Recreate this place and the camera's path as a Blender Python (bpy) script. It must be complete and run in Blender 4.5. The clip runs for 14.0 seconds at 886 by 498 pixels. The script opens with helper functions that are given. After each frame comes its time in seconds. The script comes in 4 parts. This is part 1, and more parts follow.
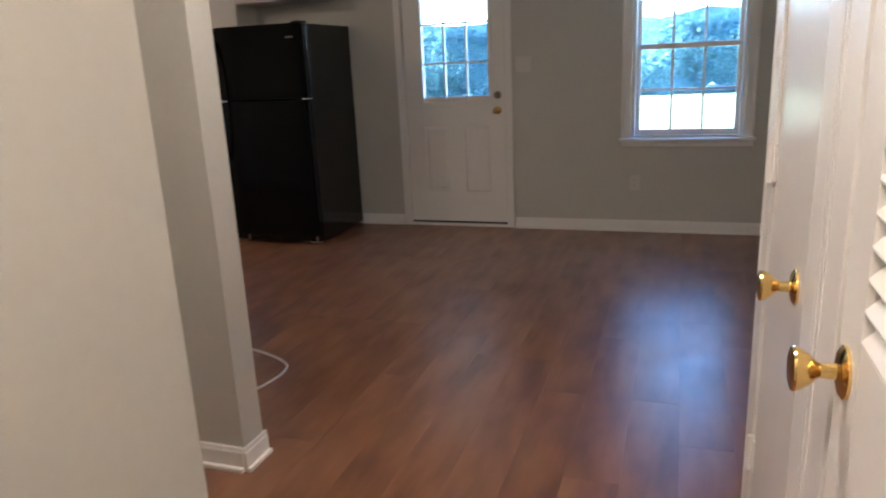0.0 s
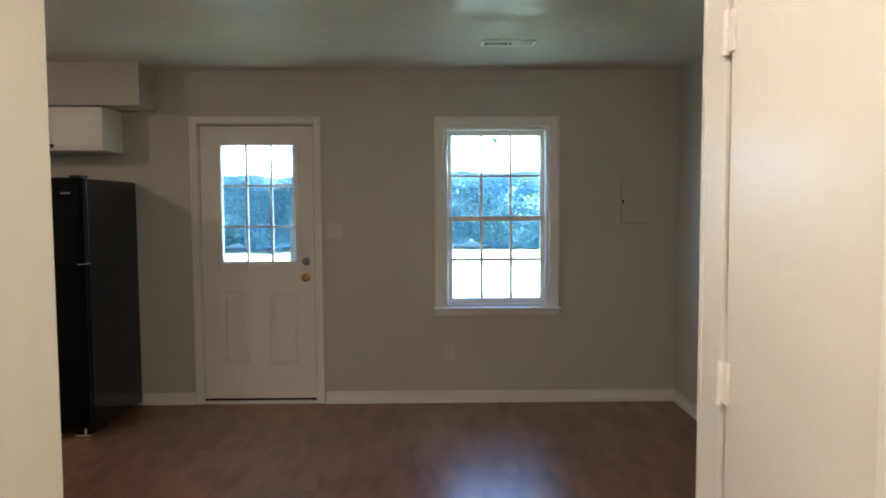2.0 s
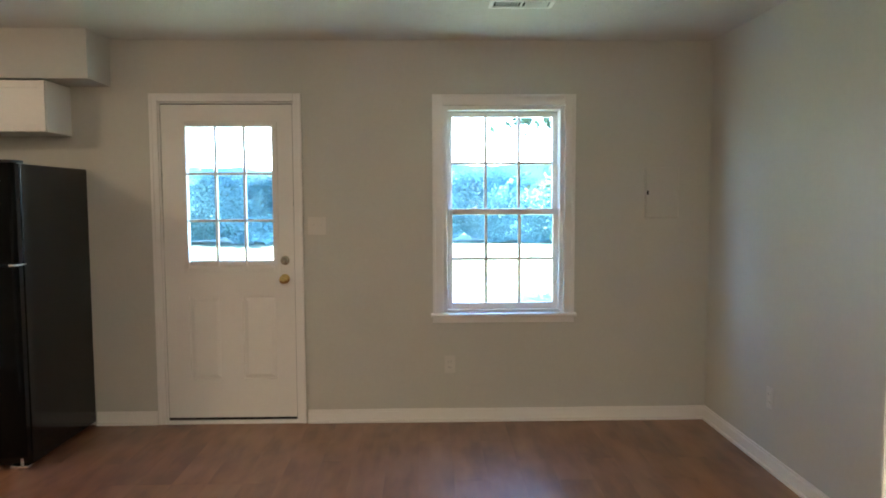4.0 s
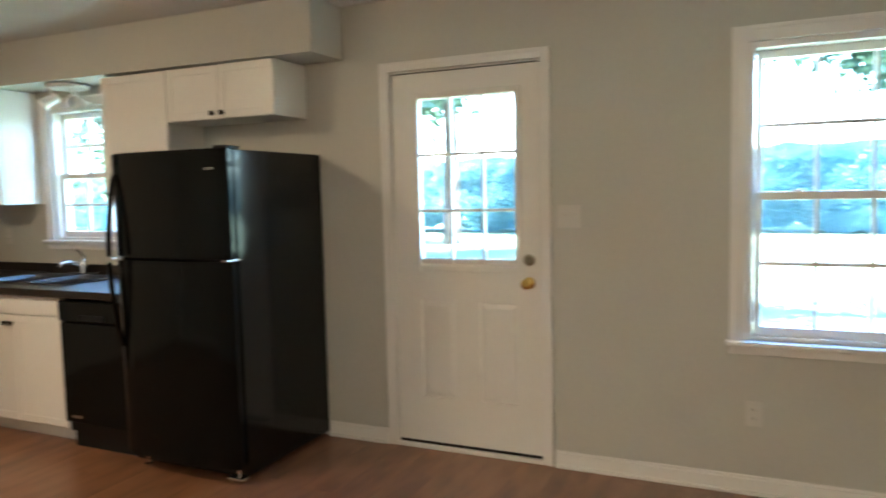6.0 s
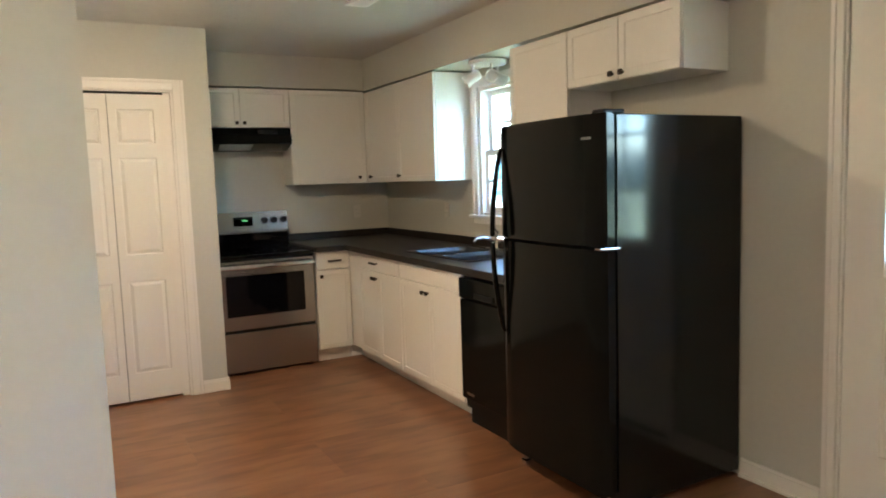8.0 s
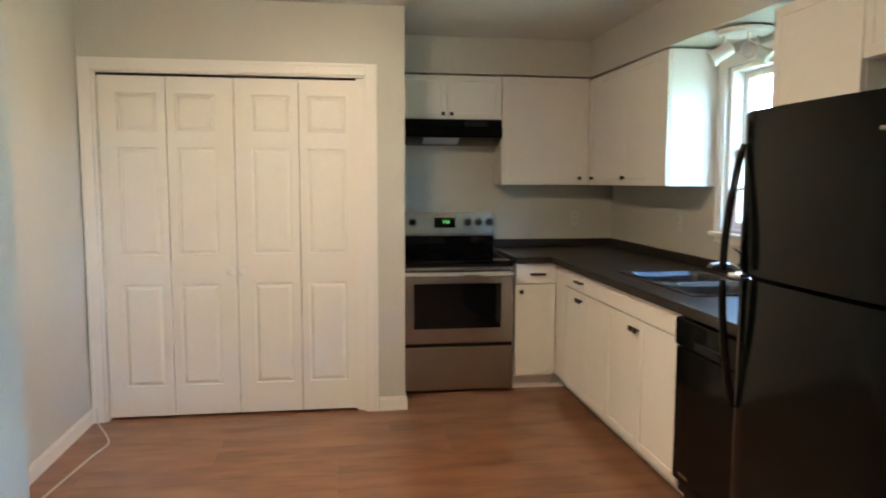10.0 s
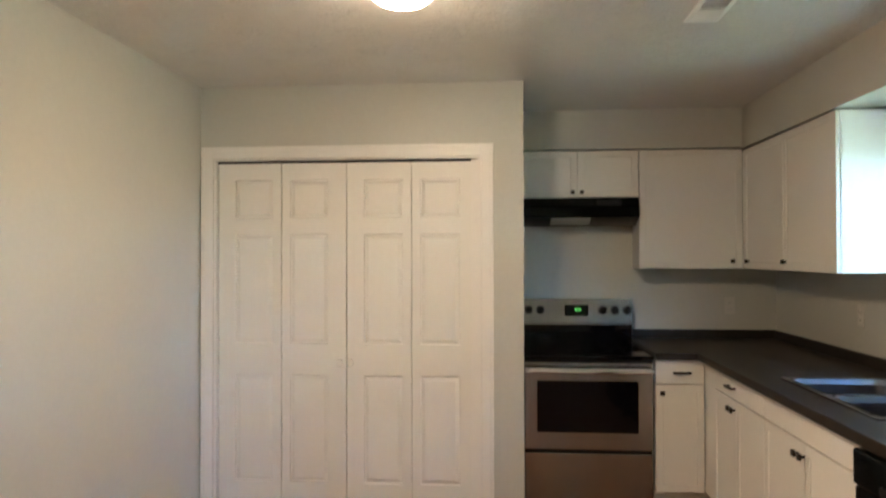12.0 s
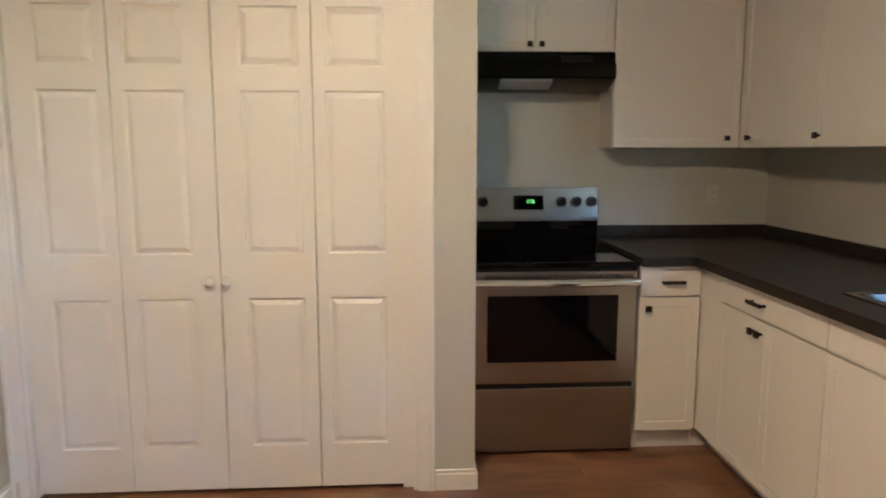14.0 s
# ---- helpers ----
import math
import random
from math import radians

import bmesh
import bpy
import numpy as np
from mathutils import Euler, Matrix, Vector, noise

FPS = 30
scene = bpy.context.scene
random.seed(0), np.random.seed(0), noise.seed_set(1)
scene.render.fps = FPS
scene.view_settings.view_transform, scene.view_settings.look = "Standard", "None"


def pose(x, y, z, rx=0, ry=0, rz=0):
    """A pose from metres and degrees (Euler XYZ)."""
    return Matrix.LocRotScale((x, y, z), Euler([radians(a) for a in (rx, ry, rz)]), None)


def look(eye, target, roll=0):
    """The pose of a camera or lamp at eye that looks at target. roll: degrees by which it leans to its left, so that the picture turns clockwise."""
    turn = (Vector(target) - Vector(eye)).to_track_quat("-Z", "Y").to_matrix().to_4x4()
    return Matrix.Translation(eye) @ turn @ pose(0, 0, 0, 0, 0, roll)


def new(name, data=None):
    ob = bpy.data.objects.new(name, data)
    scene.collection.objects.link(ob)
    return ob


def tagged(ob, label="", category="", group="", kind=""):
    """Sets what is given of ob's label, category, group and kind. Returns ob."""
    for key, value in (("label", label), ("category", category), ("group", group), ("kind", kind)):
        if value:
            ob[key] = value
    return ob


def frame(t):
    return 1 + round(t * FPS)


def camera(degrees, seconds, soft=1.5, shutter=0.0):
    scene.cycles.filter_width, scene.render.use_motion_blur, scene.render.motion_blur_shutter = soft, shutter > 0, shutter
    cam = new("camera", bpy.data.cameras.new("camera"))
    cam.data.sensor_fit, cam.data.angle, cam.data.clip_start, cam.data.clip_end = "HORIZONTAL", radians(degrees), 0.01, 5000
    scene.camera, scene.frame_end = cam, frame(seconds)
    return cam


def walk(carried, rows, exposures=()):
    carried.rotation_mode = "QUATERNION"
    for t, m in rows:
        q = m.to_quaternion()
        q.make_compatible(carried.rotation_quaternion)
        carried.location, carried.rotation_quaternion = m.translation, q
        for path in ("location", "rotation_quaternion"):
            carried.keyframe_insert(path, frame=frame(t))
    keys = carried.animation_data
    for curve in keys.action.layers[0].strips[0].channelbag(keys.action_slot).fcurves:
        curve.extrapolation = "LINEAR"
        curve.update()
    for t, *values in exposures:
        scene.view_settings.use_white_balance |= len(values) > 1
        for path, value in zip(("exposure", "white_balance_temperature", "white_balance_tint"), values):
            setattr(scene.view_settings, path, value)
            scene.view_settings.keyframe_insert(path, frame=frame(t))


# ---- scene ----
cam = camera(64.6, 14.0, 1.8, 0.4)
PATH = [
    (0, (0.055, 0.446, 1.34), (-0.573, 2.273, 0.821), -2.7),
    (0.5, (-0.021, 0.546, 1.37), (-0.441, 2.451, 0.926), -2.3),
    (1, (-0.119, 0.632, 1.407), (-0.332, 2.6, 1.119), -1.7),
    (1.5, (-0.257, 0.689, 1.445), (-0.307, 2.68, 1.261), -1.4),
    (2, (-0.36, 0.742, 1.464), (-0.338, 2.738, 1.341), -0.3),
    (2.5, (-0.411, 0.817, 1.473), (-0.364, 2.812, 1.345), 0.1),
    (2.7, (-0.427, 0.853, 1.464), (-0.366, 2.847, 1.33), 0.1),
    (4.8, (-0.341, 1.866, 1.446), (-0.331, 3.861, 1.304), -1.2),
    (5, (-0.296, 1.978, 1.444), (-0.398, 3.971, 1.305), -0.8),
    (5.5, (-0.236, 2.225, 1.439), (-0.663, 4.172, 1.28), -1.0),
    (6, (-0.268, 2.477, 1.423), (-1.077, 4.299, 1.258), -1.3),
    (6.5, (-0.271, 2.689, 1.417), (-1.534, 4.233, 1.277), -0.6),
    (7, (-0.262, 2.894, 1.411), (-1.849, 4.103, 1.272), 0.2),
    (7.2, (-0.281, 2.967, 1.424), (-1.914, 4.112, 1.267), -0.5),
    (9.3, (-0.838, 3.606, 1.4), (-2.742, 4.174, 1.176), -0.2),
    (9.5, (-0.922, 3.662, 1.406), (-2.848, 4.154, 1.181), -0.0),
    (9.8, (-1.035, 3.724, 1.406), (-2.988, 4.103, 1.2), 0.1),
    (10, (-1.097, 3.777, 1.421), (-3.068, 4.06, 1.228), 0.2),
    (10.2, (-1.155, 3.839, 1.426), (-3.14, 4.013, 1.25), -0.2),
    (10.5, (-1.206, 3.916, 1.428), (-3.201, 3.957, 1.301), 0.4),
    (11, (-1.287, 4.021, 1.499), (-3.284, 3.948, 1.564), 0.4),
    (11.5, (-1.344, 4.047, 1.515), (-3.333, 3.916, 1.674), -0.2),
    (12, (-1.455, 4.029, 1.478), (-3.448, 3.863, 1.5), -0.1),
    (12.5, (-1.679, 3.965, 1.436), (-3.667, 3.805, 1.29), 0.1),
    (13, (-1.955, 3.9, 1.42), (-3.938, 3.775, 1.198), -0.1),
    (13.5, (-2.307, 3.886, 1.409), (-4.291, 3.821, 1.16), -0.1),
    (14, (-2.628, 3.847, 1.384), (-4.605, 3.974, 1.105), 0.0),
]
EXPOSURES = [(0, 4.40, 5350, 18), (1.2, 4.42, 5600, 15), (2.7, 4.28, 5750, 13), (4.8, 5.38, 5900, 12), (6.1, 5.28, 5900, 9), (7.2, 5.40, 6050, 10), (9.3, 5.62, 5950, 9), (11.2, 5.30, 6000, 12), (12.5, 5.44, 5850, 11), (14, 5.46, 6050, 13)]
walk(cam, [(t, look(eye, target, roll)) for t, eye, target, roll in PATH], EXPOSURES)

# ---- daylight and lamps ----
SUN_UP, SUN_TURN = 60, 97
world = bpy.data.worlds.new("sky")
scene.world = world
world.use_nodes = True
sky = world.node_tree.nodes.new("ShaderNodeTexSky")
sky.sky_type, sky.sun_disc = "NISHITA", False
sky.dust_density, sky.ozone_density = 0.0, 5.0
sky.sun_elevation, sky.sun_rotation = radians(SUN_UP), radians(SUN_TURN)
world.node_tree.links.new(sky.outputs[0], world.node_tree.nodes["Background"].inputs[0])
world.node_tree.nodes["Background"].inputs[1].default_value = 0.15
sun = new("sun", bpy.data.lights.new("sun", "SUN"))
sun.data.energy, sun.data.angle, sun.data.color = 5.0, radians(0.5), (1, 0.95, 0.86)
sun_way = Vector((math.sin(radians(SUN_TURN)) * math.cos(radians(SUN_UP)), math.cos(radians(SUN_TURN)) * math.cos(radians(SUN_UP)), math.sin(radians(SUN_UP))))
sun.matrix_world = sun_way.to_track_quat("Z", "Y").to_matrix().to_4x4()


# ---- materials ----
def material(name, colour, rough=0.5, metal=0.0, vary=0.05, scale=3.0, bump=0.0, bump_scale=60.0, coat=0.0, spec=0.5, fine=40.0, gloss=0.02):
    """A painted or plain surface with cloudy and fine variation and relief, in metres."""
    m = bpy.data.materials.new(name)
    m.use_nodes = True
    n, l = m.node_tree.nodes, m.node_tree.links
    b = n["Principled BSDF"]
    b.inputs["Metallic"].default_value = metal
    b.inputs["Coat Weight"].default_value = coat
    b.inputs["Specular IOR Level"].default_value = spec
    tc = n.new("ShaderNodeTexCoord")
    big = n.new("ShaderNodeTexNoise")
    big.inputs["Scale"].default_value, big.inputs["Detail"].default_value = scale, 4
    small = n.new("ShaderNodeTexNoise")
    small.inputs["Scale"].default_value, small.inputs["Detail"].default_value = fine, 3
    l.new(tc.outputs["Object"], big.inputs["Vector"])
    l.new(tc.outputs["Object"], small.inputs["Vector"])
    add = n.new("ShaderNodeMath")
    add.operation = "ADD"
    l.new(big.outputs["Fac"], add.inputs[0])
    l.new(small.outputs["Fac"], add.inputs[1])
    ramp = n.new("ShaderNodeMapRange")
    ramp.inputs[1].default_value, ramp.inputs[2].default_value = 0.6, 1.4
    ramp.inputs[3].default_value, ramp.inputs[4].default_value = 1 - vary, 1 + vary
    l.new(add.outputs[0], ramp.inputs[0])
    mul = n.new("ShaderNodeVectorMath")
    mul.operation = "SCALE"
    mul.inputs[0].default_value = colour
    l.new(ramp.outputs[0], mul.inputs["Scale"])
    l.new(mul.outputs[0], b.inputs["Base Color"])
    rr = n.new("ShaderNodeMapRange")
    rr.inputs[3].default_value, rr.inputs[4].default_value = max(0.02, rough - gloss), rough + gloss
    l.new(big.outputs["Fac"], rr.inputs[0])
    l.new(rr.outputs[0], b.inputs["Roughness"])
    if bump:
        grain = n.new("ShaderNodeTexNoise")
        grain.inputs["Scale"].default_value, grain.inputs["Detail"].default_value = bump_scale, 4
        l.new(tc.outputs["Object"], grain.inputs["Vector"])
        bp = n.new("ShaderNodeBump")
        bp.inputs["Strength"].default_value, bp.inputs["Distance"].default_value = 1.0, bump
        l.new(grain.outputs["Fac"], bp.inputs["Height"])
        l.new(bp.outputs[0], b.inputs["Normal"])
    return m


def glass_material():
    m = bpy.data.materials.new("window glass")
    m.use_nodes = True
    n, l = m.node_tree.nodes, m.node_tree.links
    n.remove(n["Principled BSDF"])
    fr, tr, gl, mx = n.new("ShaderNodeLayerWeight"), n.new("ShaderNodeBsdfTransparent"), n.new("ShaderNodeBsdfGlossy"), n.new("ShaderNodeMixShader")
    gl.inputs["Roughness"].default_value = 0.02
    steep, base = n.new("ShaderNodeMath"), n.new("ShaderNodeMath")
    steep.operation, base.operation = "POWER", "MULTIPLY_ADD"
    steep.inputs[1].default_value, base.inputs[1].default_value, base.inputs[2].default_value = 5.0, 0.9, 0.035
    l.new(fr.outputs["Facing"], steep.inputs[0])
    l.new(steep.outputs[0], base.inputs[0])
    tr.inputs[0].default_value = (0.97, 1.0, 0.99, 1)
    l.new(base.outputs[0], mx.inputs[0])
    l.new(tr.outputs[0], mx.inputs[1])
    l.new(gl.outputs[0], mx.inputs[2])
    l.new(mx.outputs[0], n["Material Output"].inputs[0])
    return m


def bowl_material(name, colour, strength):
    """A frosted bowl with the bulb above its middle: the low centre is far brighter than the rim."""
    m = glow_material(name, colour, strength)
    n, l = m.node_tree.nodes, m.node_tree.links
    tc, xyz, fall = n.new("ShaderNodeTexCoord"), n.new("ShaderNodeSeparateXYZ"), n.new("ShaderNodeMapRange")
    l.new(tc.outputs["Object"], xyz.inputs[0])
    l.new(xyz.outputs["Z"], fall.inputs[0])
    fall.inputs[1].default_value, fall.inputs[2].default_value, fall.inputs[3].default_value, fall.inputs[4].default_value = -0.04, -0.10, strength * 0.005, strength
    l.new(fall.outputs[0], n["Principled BSDF"].inputs["Emission Strength"])
    return m


def glow_material(name, colour, strength):
    m = bpy.data.materials.new(name)
    m.use_nodes = True
    b = m.node_tree.nodes["Principled BSDF"]
    b.inputs["Base Color"].default_value = (0.9, 0.85, 0.75, 1)
    b.inputs["Emission Color"].default_value = (*colour, 1)
    b.inputs["Emission Strength"].default_value = strength
    b.inputs["Roughness"].default_value = 0.3
    return m


def plank_material():
    """Red-brown vinyl planks: long grain, darker knots and streaks, one tone to each plank."""
    m = bpy.data.materials.new("vinyl plank")
    m.use_nodes = True
    n, l = m.node_tree.nodes, m.node_tree.links
    b = n["Principled BSDF"]
    tc, info, mp = n.new("ShaderNodeTexCoord"), n.new("ShaderNodeObjectInfo"), n.new("ShaderNodeMapping")
    off = n.new("ShaderNodeVectorMath")
    off.operation = "SCALE"
    off.inputs[0].default_value = (37.0, 53.0, 11.0)
    l.new(info.outputs["Random"], off.inputs["Scale"])
    l.new(tc.outputs["Object"], mp.inputs["Vector"])
    l.new(off.outputs[0], mp.inputs["Location"])
    mp.inputs["Scale"].default_value = (1.0, 0.32, 1.0)
    fine = n.new("ShaderNodeMapping")
    fine.inputs["Scale"].default_value = (1.0, 0.045, 1.0)
    l.new(tc.outputs["Object"], fine.inputs["Vector"])
    l.new(off.outputs[0], fine.inputs["Location"])
    grain, cloud = n.new("ShaderNodeTexNoise"), n.new("ShaderNodeTexNoise")
    grain.inputs["Scale"].default_value, grain.inputs["Detail"].default_value, grain.inputs["Distortion"].default_value = 45, 2, 0.0
    cloud.inputs["Scale"].default_value, cloud.inputs["Detail"].default_value, cloud.inputs["Distortion"].default_value = 8, 2, 0.0
    l.new(fine.outputs[0], grain.inputs["Vector"])
    l.new(mp.outputs[0], cloud.inputs["Vector"])
    mix = n.new("ShaderNodeMath")
    mix.operation = "MULTIPLY_ADD"
    l.new(cloud.outputs["Fac"], mix.inputs[0])
    mix.inputs[1].default_value = 1.3
    half = n.new("ShaderNodeMath")
    half.operation = "MULTIPLY"
    half.inputs[1].default_value = 0.14
    l.new(grain.outputs["Fac"], half.inputs[0])
    l.new(half.outputs[0], mix.inputs[2])
    tone = n.new("ShaderNodeMath")
    tone.operation = "MULTIPLY_ADD"
    tone.inputs[1].default_value = 0.08
    l.new(info.outputs["Random"], tone.inputs[0])
    l.new(mix.outputs[0], tone.inputs[2])
    ramp = n.new("ShaderNodeValToRGB")
    e = ramp.color_ramp.elements
    e.new(0.64)
    for k, (at, colour) in enumerate(((0.42, (0.145, 0.062, 0.033, 1)), (0.64, (0.235, 0.106, 0.053, 1)), (0.90, (0.30, 0.15, 0.078, 1)))):
        e[k].position, e[k].color = at, colour
    down = n.new("ShaderNodeMath")
    down.operation = "MULTIPLY"
    down.inputs[1].default_value = 0.8
    l.new(tone.outputs[0], down.inputs[0])
    l.new(down.outputs[0], ramp.inputs[0])
    streak_at, streak, knot, darker = n.new("ShaderNodeMapping"), n.new("ShaderNodeTexNoise"), n.new("ShaderNodeMapRange"), n.new("ShaderNodeVectorMath")
    streak_at.inputs["Scale"].default_value = (1.0, 0.22, 1.0)
    l.new(tc.outputs["Object"], streak_at.inputs["Vector"])
    l.new(off.outputs[0], streak_at.inputs["Location"])
    streak.inputs["Scale"].default_value, streak.inputs["Detail"].default_value, streak.inputs["Distortion"].default_value = 11, 2, 0.3
    l.new(streak_at.outputs[0], streak.inputs["Vector"])
    knot.inputs[1].default_value, knot.inputs[2].default_value, knot.inputs[3].default_value, knot.inputs[4].default_value = 0.48, 0.80, 1.06, 0.82
    l.new(streak.outputs["Fac"], knot.inputs[0])
    darker.operation = "SCALE"
    l.new(ramp.outputs[0], darker.inputs[0])
    l.new(knot.outputs[0], darker.inputs["Scale"])
    l.new(darker.outputs[0], b.inputs["Base Color"])
    b.inputs["Specular IOR Level"].default_value = 0.8
    rough = n.new("ShaderNodeMapRange")
    rough.inputs[1].default_value, rough.inputs[2].default_value = 0.35, 0.65
    rough.inputs[3].default_value, rough.inputs[4].default_value = 0.277, 0.335
    geo, worn = n.new("ShaderNodeNewGeometry"), n.new("ShaderNodeTexNoise")
    worn.inputs["Scale"].default_value, worn.inputs["Detail"].default_value = 3.5, 2
    l.new(geo.outputs["Position"], worn.inputs["Vector"])
    l.new(worn.outputs["Fac"], rough.inputs[0])
    l.new(rough.outputs[0], b.inputs["Roughness"])
    bp = n.new("ShaderNodeBump")
    bp.inputs["Distance"].default_value, bp.inputs["Strength"].default_value = 0.00002, 1.0
    l.new(grain.outputs["Fac"], bp.inputs["Height"])
    l.new(bp.outputs[0], b.inputs["Normal"])
    return m


def leaf_material(name, dark, light):
    """Green leaves that let some light through, one tone to each leaf."""
    m = bpy.data.materials.new(name)
    m.use_nodes = True
    n, l = m.node_tree.nodes, m.node_tree.links
    n.remove(n["Principled BSDF"])
    geo, ramp = n.new("ShaderNodeNewGeometry"), n.new("ShaderNodeValToRGB")
    ramp.color_ramp.elements[0].color, ramp.color_ramp.elements[1].color = dark, light
    df, tl, gl, mx, top = n.new("ShaderNodeBsdfDiffuse"), n.new("ShaderNodeBsdfTranslucent"), n.new("ShaderNodeBsdfGlossy"), n.new("ShaderNodeMixShader"), n.new("ShaderNodeMixShader")
    l.new(geo.outputs["Random Per Island"], ramp.inputs[0])
    l.new(ramp.outputs[0], df.inputs[0])
    l.new(ramp.outputs[0], tl.inputs[0])
    gl.inputs["Roughness"].default_value = 0.45
    mx.inputs[0].default_value, top.inputs[0].default_value = 0.35, 0.03
    l.new(df.outputs[0], mx.inputs[1])
    l.new(tl.outputs[0], mx.inputs[2])
    l.new(mx.outputs[0], top.inputs[1])
    l.new(gl.outputs[0], top.inputs[2])
    l.new(top.outputs[0], n["Material Output"].inputs[0])
    return m


def stomped_material():
    """Glossy white ceiling paint over a brushed, stomped texture: thin curling ridges."""
    m = material("stomped ceiling paint", (0.78, 0.76, 0.72), 0.14, vary=0.04, spec=0.8)
    n, l = m.node_tree.nodes, m.node_tree.links
    tc, curl, off, size, ridge, bp = n.new("ShaderNodeTexCoord"), n.new("ShaderNodeTexNoise"), n.new("ShaderNodeMath"), n.new("ShaderNodeMath"), n.new("ShaderNodeMapRange"), n.new("ShaderNodeBump")
    curl.inputs["Scale"].default_value, curl.inputs["Detail"].default_value, curl.inputs["Distortion"].default_value = 20, 3, 1.8
    off.operation, size.operation = "SUBTRACT", "ABSOLUTE"
    off.inputs[1].default_value = 0.5
    ridge.interpolation_type = "SMOOTHSTEP"
    ridge.inputs[1].default_value, ridge.inputs[2].default_value, ridge.inputs[3].default_value, ridge.inputs[4].default_value = 0.0, 0.08, 1.0, 0.0
    bp.inputs["Strength"].default_value, bp.inputs["Distance"].default_value = 1.0, 0.0028
    l.new(tc.outputs["Object"], curl.inputs["Vector"])
    l.new(curl.outputs["Fac"], off.inputs[0])
    l.new(off.outputs[0], size.inputs[0])
    l.new(size.outputs[0], ridge.inputs[0])
    patch, depth, both = n.new("ShaderNodeTexNoise"), n.new("ShaderNodeMapRange"), n.new("ShaderNodeMath")
    patch.inputs["Scale"].default_value, patch.inputs["Detail"].default_value = 5.5, 2
    l.new(tc.outputs["Object"], patch.inputs["Vector"])
    depth.inputs[1].default_value, depth.inputs[2].default_value, depth.inputs[3].default_value, depth.inputs[4].default_value = 0.38, 0.58, 0.2, 1.0
    l.new(patch.outputs["Fac"], depth.inputs[0])
    both.operation = "MULTIPLY"
    l.new(ridge.outputs[0], both.inputs[0])
    l.new(depth.outputs[0], both.inputs[1])
    l.new(both.outputs[0], bp.inputs["Height"])
    l.new(bp.outputs[0], n["Principled BSDF"].inputs["Normal"])
    return m


WALL = material("greige wall paint", (0.550, 0.541, 0.492), 0.5, vary=0.03, bump=0.0002, bump_scale=180)
CEIL = stomped_material()
TRIM = material("white trim paint", (0.82, 0.80, 0.77), 0.34, vary=0.02, bump=0.0003, bump_scale=90)
DOOR = material("white door paint", (0.81, 0.79, 0.75), 0.42, vary=0.02, bump=0.0002, bump_scale=120)
HALLPAINT = material("semi-gloss white hall paint", (0.81, 0.79, 0.75), 0.26, vary=0.02, bump=0.0001, bump_scale=30)
CAB = material("white cabinet lacquer", (0.81, 0.79, 0.75), 0.35, vary=0.02)
CABSIDE = material("cabinet side panel", (0.80, 0.79, 0.76), 0.34, vary=0.02)
COUNTER = material("charcoal laminate", (0.026, 0.022, 0.019), 0.40, vary=0.35, scale=14, fine=160, spec=0.22)
BLACK = material("black enamel", (0.002, 0.003, 0.003), 0.12, vary=0.1, spec=0.38, gloss=0.01)
BLACKDOOR = material("black appliance front", (0.003, 0.004, 0.004), 0.10, vary=0.1, spec=0.15, gloss=0.01)
BLACKMATT = material("black plastic", (0.008, 0.008, 0.008), 0.4, vary=0.1, spec=0.2)
BLACKGLASS = material("black ceramic glass", (0.003, 0.003, 0.004), 0.05, vary=0.05, spec=0.25)
STEEL = material("brushed stainless steel", (0.40, 0.39, 0.375), 0.25, metal=1.0, vary=0.05, scale=6, fine=200)
BARSTEEL = material("polished steel bar", (0.84, 0.84, 0.84), 0.12, metal=1.0, vary=0.03, scale=6, fine=200)
BOWL = material("worn sink steel", (0.13, 0.135, 0.15), 0.40, metal=1.0, vary=0.1, scale=8, fine=150)
CHROME = material("chrome", (0.75, 0.76, 0.78), 0.1, metal=1.0, vary=0.02)
BRASS = material("polished brass", (0.78, 0.56, 0.2), 0.14, metal=1.0, vary=0.05)
NICKEL = material("aged nickel", (0.5, 0.46, 0.38), 0.23, metal=1.0, vary=0.08)
PEWTER = material("pewter-grey lamp metal", (0.36, 0.33, 0.28), 0.34, metal=0.9, vary=0.1)
BRONZE = material("dark bronze", (0.035, 0.028, 0.022), 0.38, metal=0.7, vary=0.15)
PLASTIC = material("ivory plastic", (0.63, 0.61, 0.56), 0.4, vary=0.02)
# Near-black that stands for shade in gaps, vents and closets; also track and gasket.
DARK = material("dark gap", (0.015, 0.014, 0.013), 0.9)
SUBFLOOR = material("dark brown underlay", (0.06, 0.03, 0.02), 0.8)
LENS = material("smoky lamp lens", (0.36, 0.36, 0.34), 0.4, vary=0.05)
BADGE = material("dull chrome badge", (0.30, 0.30, 0.29), 0.35, metal=1.0, vary=0.1, scale=40)
SPOTWHITE = material("white spotlight enamel", (0.75, 0.74, 0.72), 0.34, vary=0.03)
GRASS = material("lawn grass", (0.10, 0.136, 0.084), 0.9, vary=0.4, scale=0.25, fine=6, bump=0.03, bump_scale=30)
LEAF = leaf_material("leaves", (0.04, 0.075, 0.05, 1), (0.065, 0.11, 0.065, 1))
# Bluer and paler than leaves are: distance haze put into the colour.
BUSH = leaf_material("bush leaves with blue haze colour", (0.10, 0.22, 0.26, 1), (0.12, 0.25, 0.29, 1))
BARK = material("bark", (0.055, 0.042, 0.032), 0.9, vary=0.3, scale=4, bump=0.01, bump_scale=20)
SIDING = material("painted siding", (0.6, 0.58, 0.54), 0.6, vary=0.05)
PLANK = plank_material()
GLASS = glass_material()
